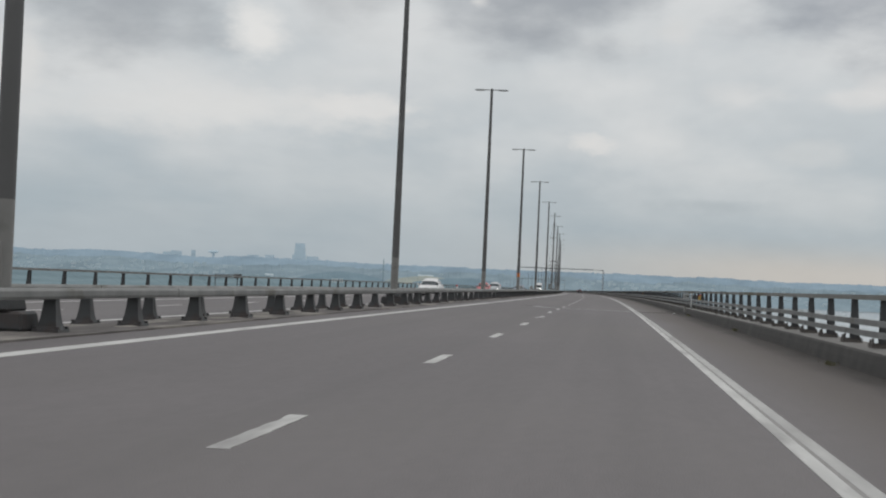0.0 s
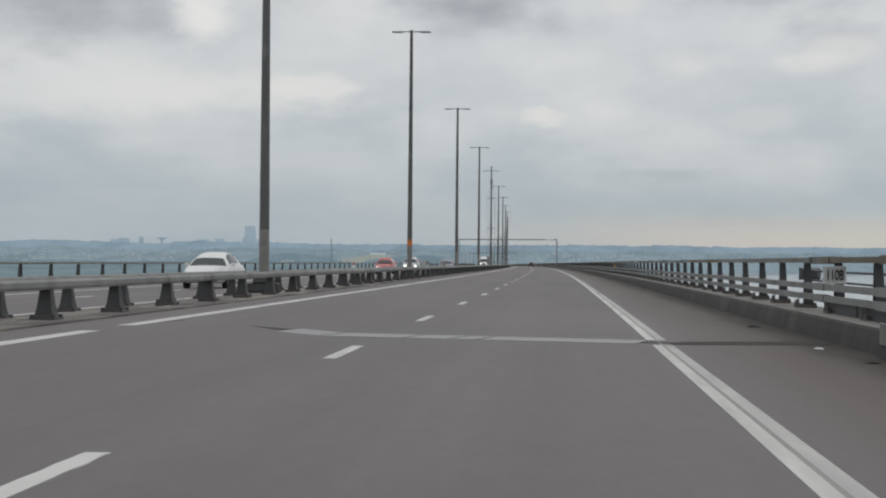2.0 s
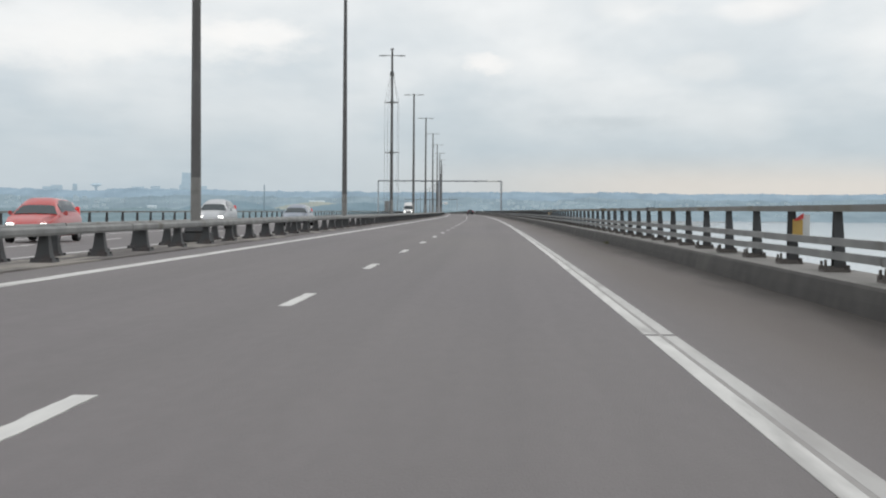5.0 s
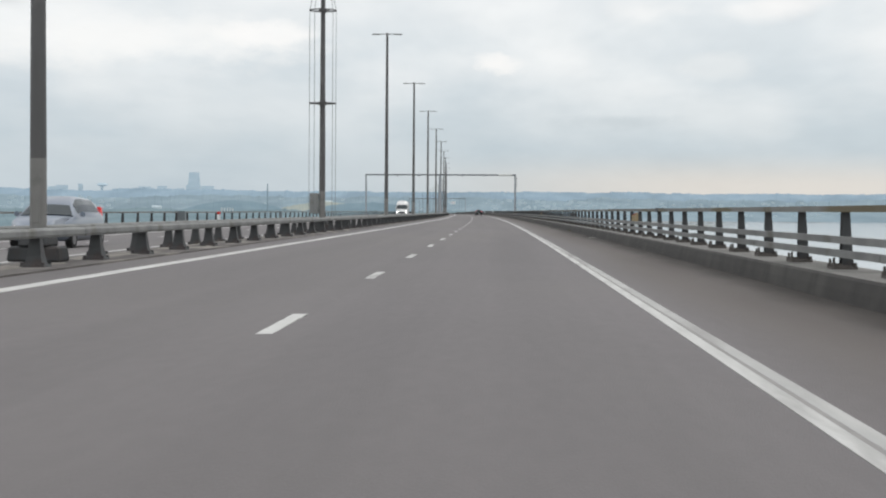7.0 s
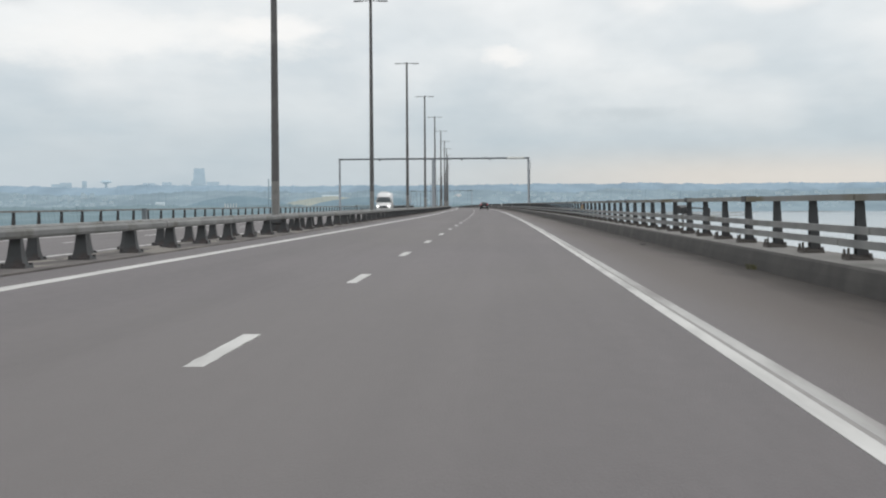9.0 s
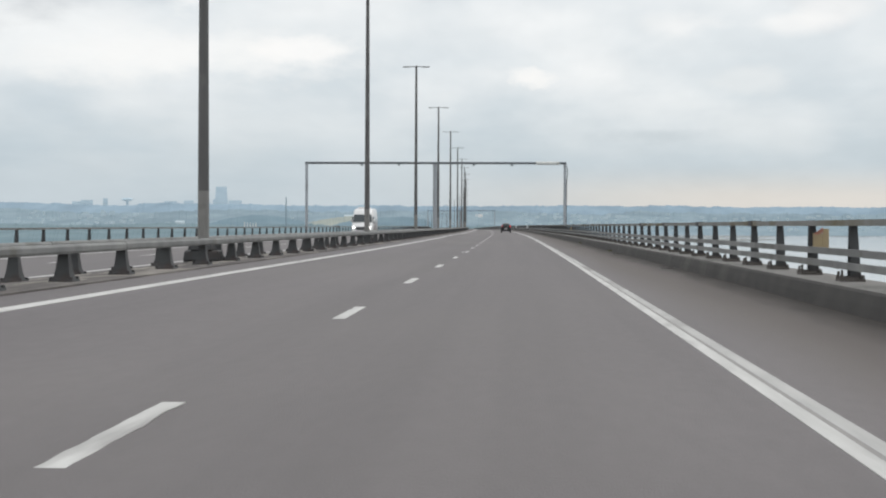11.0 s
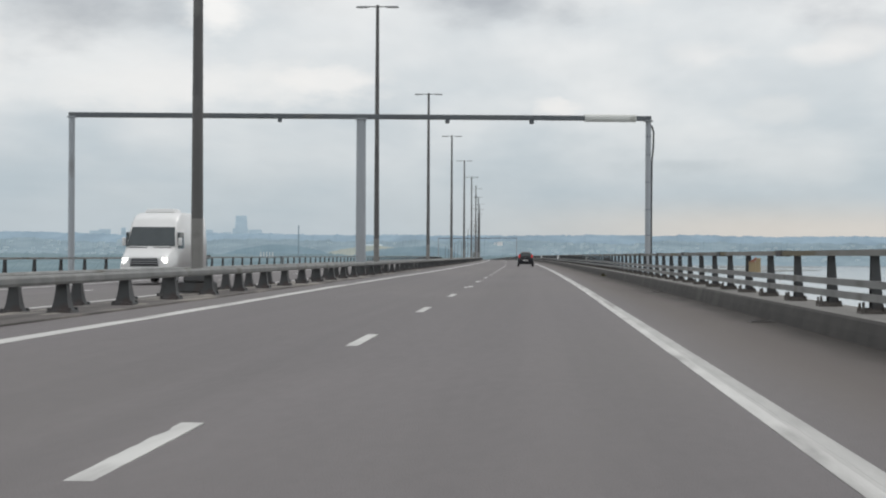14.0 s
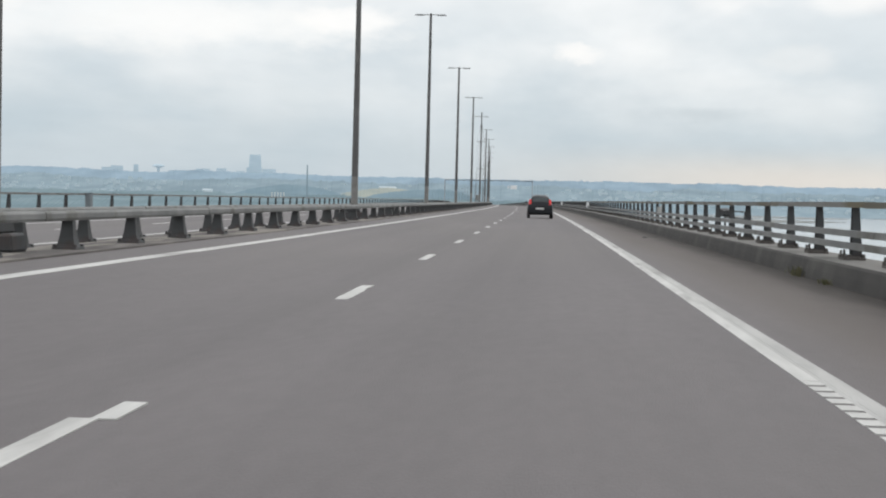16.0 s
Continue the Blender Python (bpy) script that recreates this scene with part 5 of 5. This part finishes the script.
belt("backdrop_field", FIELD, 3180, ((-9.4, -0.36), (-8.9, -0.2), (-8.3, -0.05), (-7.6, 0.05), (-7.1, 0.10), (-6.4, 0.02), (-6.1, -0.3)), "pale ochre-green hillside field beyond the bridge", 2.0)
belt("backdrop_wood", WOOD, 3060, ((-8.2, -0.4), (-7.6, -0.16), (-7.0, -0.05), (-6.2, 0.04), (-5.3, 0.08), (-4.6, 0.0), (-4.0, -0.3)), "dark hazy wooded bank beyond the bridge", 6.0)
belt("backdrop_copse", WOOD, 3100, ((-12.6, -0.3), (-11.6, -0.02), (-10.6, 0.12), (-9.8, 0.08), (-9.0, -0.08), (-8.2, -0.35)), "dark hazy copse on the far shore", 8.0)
for x, y, wide, deep in ((215, 2790, 130, 150), (300, 3250, 120, 120), (400, 3790, 125, 120), (560, 3400, 60, 40)):
    bm = bmesh.new()
    c = Vector((x, y, SEA))
    n = 24
    vs = [bm.verts.new(c + Vector((wide * math.cos(a) * (1 + 0.2 * math.sin(3 * a)), deep * math.sin(a), 0.35 + 0.1 * math.sin(5 * a)))) for a in (2 * math.pi * k / n for k in range(n))]
    bm.faces.new(vs)
    f = bmesh.ops.extrude_face_region(bm, geom=list(bm.faces))
    bmesh.ops.translate(bm, verts=[x for x in f["geom"] if isinstance(x, bmesh.types.BMVert)], vec=(0, 0, -1.0))
    structure("sandbank", meshed("sandbank", bm, SAND), "low wet sandbank in the estuary")

# the town on the skyline
def skyline(name, label, category, az, boxes):
    ob = tagged(new(name), label, category)
    ob.matrix_basis = Matrix.Translation(bearing(az, 4550, 0)) @ pose(0, 0, 0, 0, 0, -az) @ Matrix.Scale(1.1, 4)
    for x, w_, z0, z1, top in boxes:
        b = bmesh.new()
        box(b, x - w_ / 2, x + w_ / 2, -12, 12, z0, z1, top)
        part("block", b, TOWN, ob)


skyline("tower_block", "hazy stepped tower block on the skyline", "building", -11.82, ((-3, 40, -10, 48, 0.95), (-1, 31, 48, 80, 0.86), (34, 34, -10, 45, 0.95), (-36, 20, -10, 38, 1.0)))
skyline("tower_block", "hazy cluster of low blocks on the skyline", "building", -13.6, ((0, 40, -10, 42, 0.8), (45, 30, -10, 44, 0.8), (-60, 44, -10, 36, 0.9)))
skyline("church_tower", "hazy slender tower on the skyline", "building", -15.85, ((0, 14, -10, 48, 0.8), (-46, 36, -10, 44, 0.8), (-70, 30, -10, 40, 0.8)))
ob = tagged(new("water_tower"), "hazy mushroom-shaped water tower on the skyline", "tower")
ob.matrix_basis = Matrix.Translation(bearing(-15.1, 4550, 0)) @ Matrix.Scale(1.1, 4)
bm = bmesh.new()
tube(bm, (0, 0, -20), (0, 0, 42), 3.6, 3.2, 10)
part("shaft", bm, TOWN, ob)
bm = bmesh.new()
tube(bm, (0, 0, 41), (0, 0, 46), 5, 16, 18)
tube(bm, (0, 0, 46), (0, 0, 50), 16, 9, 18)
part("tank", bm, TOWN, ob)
ob = tagged(new("radio_mast"), "thin dark radio mast on the far bank", "mast")
ob.matrix_basis = Matrix.Translation(bearing(-9.4, 1700, SEA))
bm = bmesh.new()
tube(bm, (0, 0, 0), (0, 0, 52), 1.0, 0.6, 6)
part("pole", bm, RIDGE_MID, ob)

# scattered pale houses on the far shore
bm = bmesh.new()
rng = random.Random(11)
towns = [(-21.5, 1.2), (-19.2, 0.9), (-16.8, 0.8), (0.6, 1.0), (2.6, 0.8), (4.4, 1.2), (7.5, 0.9), (10.5, 1.0)]
for k in range(330):
    mid, spread = rng.choice(towns)
    az = rng.gauss(mid, spread) if k % 5 else rng.uniform(-24, 14)
    r = rng.uniform(3350, 3850)
    f = (r - 3240) / 660
    z = SEA + 2 + (math.tan(radians(0.24)) * 3900 - SEA) * f ** 1.4
    c = bearing(az, r, z)
    w_, h_ = rng.uniform(4, 13), rng.uniform(2.5, 5)
    box(bm, c.x - w_ / 2, c.x + w_ / 2, c.y - 4, c.y + 4, c.z - 6, c.z + h_, 1.0, 0.3)
# wall colours blued and dulled to carry the painted haze
SHED_WALL = hazed_backdrop("hazy_white_wall", (0.40, 0.45, 0.475), (0.36, 0.42, 0.45), 0.45)
HOUSE = hazed_backdrop("pale_house_walls", (0.31, 0.37, 0.40), (0.24, 0.305, 0.34), 0.5)
tagged(new("far_houses", meshed("far_houses", bm, HOUSE)), "scattered pale houses on the far shore", "houses", kind="stuff")

# white cylinders made up for a row of bright dots on the far bank
bm = bmesh.new()
for k in range(5):
    c = bearing(-10.95 + 0.1 * k, 2700, -7.5)
    tube(bm, c + Vector((0, 0, -8)), c + Vector((0, 0, 0.2)), 1.0, 0.9, 8)
tagged(new("storage_tanks", meshed("storage_tanks", bm, CAR_WHITE)), "row of five small white dots on the far bank", "tanks", kind="stuff")


def railing_cabinet(s, wide):
    ob = tagged(new("switch_cabinet"), "pale blue-grey switch cabinet beside the far railing", "cabinet", "cabinets on the far railing")
    ob.matrix_basis = stand(s, -13.75, zo + 0.24)
    b = bmesh.new()
    box(b, -wide / 2, wide / 2, -0.2, 0.2, 0.12, 0.95)
    bevelled(b, 0.02)
    case = part("case", b, CABINET, ob)
    b = bmesh.new()
    box(b, -wide / 2 - 0.02, wide / 2 + 0.02, -0.23, 0.23, 0.95, 0.98)
    part("lid", b, CABINET, case)
    b = bmesh.new()
    box(b, -wide / 2 + 0.03, wide / 2 - 0.03, -0.17, 0.17, 0.0, 0.13)
    part("plinth", b, POST_DARK, ob)


for s, wide in ((339.8, 0.75), (396.2, 0.3), (616.0, 0.3)):
    railing_cabinet(s, wide)


def far_marker(s):
    """A white marker post with a red head on the far kerb."""
    ob = tagged(new("marker_post"), "white marker post with a red head on the far kerb", "marker", "marker posts on the far kerb")
    ob.matrix_basis = stand(s, -13.3, other_z(13.3))
    b = bmesh.new()
    box(b, -0.13, 0.13, -0.05, 0.05, 0.0, 0.95, 0.9)
    bevelled(b, 0.015)
    part("post", b, SIGN_WHITE, ob)
    b = bmesh.new()
    box(b, -0.15, 0.15, -0.07, 0.07, 0.95, 1.17, 0.9)
    bevelled(b, 0.02)
    part("head", b, RED, ob, "red head")


far_marker(353.5)
far_marker(233.0)

roofline = tagged(new("white_shed"), "long pale barn on the brow of the far field", "building", "far sheds")
roofline.matrix_basis = Matrix.Translation(bearing(-7.15, 3190, 4.0))
bm = bmesh.new()
box(bm, -16, 16, -4, 4, -8, 1.2)
part("wall", bm, SHED_WALL, roofline)
bm = bmesh.new()
box(bm, -16.5, 16.5, -4.6, 4.6, 1.2, 3.2, 1.0, 0.1)
part("roof", bm, SHED_WALL, roofline)

# a long white shed among the trees of the far shore
shed = tagged(new("white_shed"), "long low white shed among hazy trees on the far shore", "building", "far sheds")
shed.matrix_basis = Matrix.Translation(bearing(-13.24, 3300, -9.0))
bm = bmesh.new()
box(bm, -9, 9, -4, 4, -10, 1.2)
part("wall", bm, SHED_WALL, shed)
bm = bmesh.new()
box(bm, -9.5, 9.5, -4.6, 4.6, 1.2, 3.4, 1.0, 0.1)
part("roof", bm, SHED_WALL, shed)
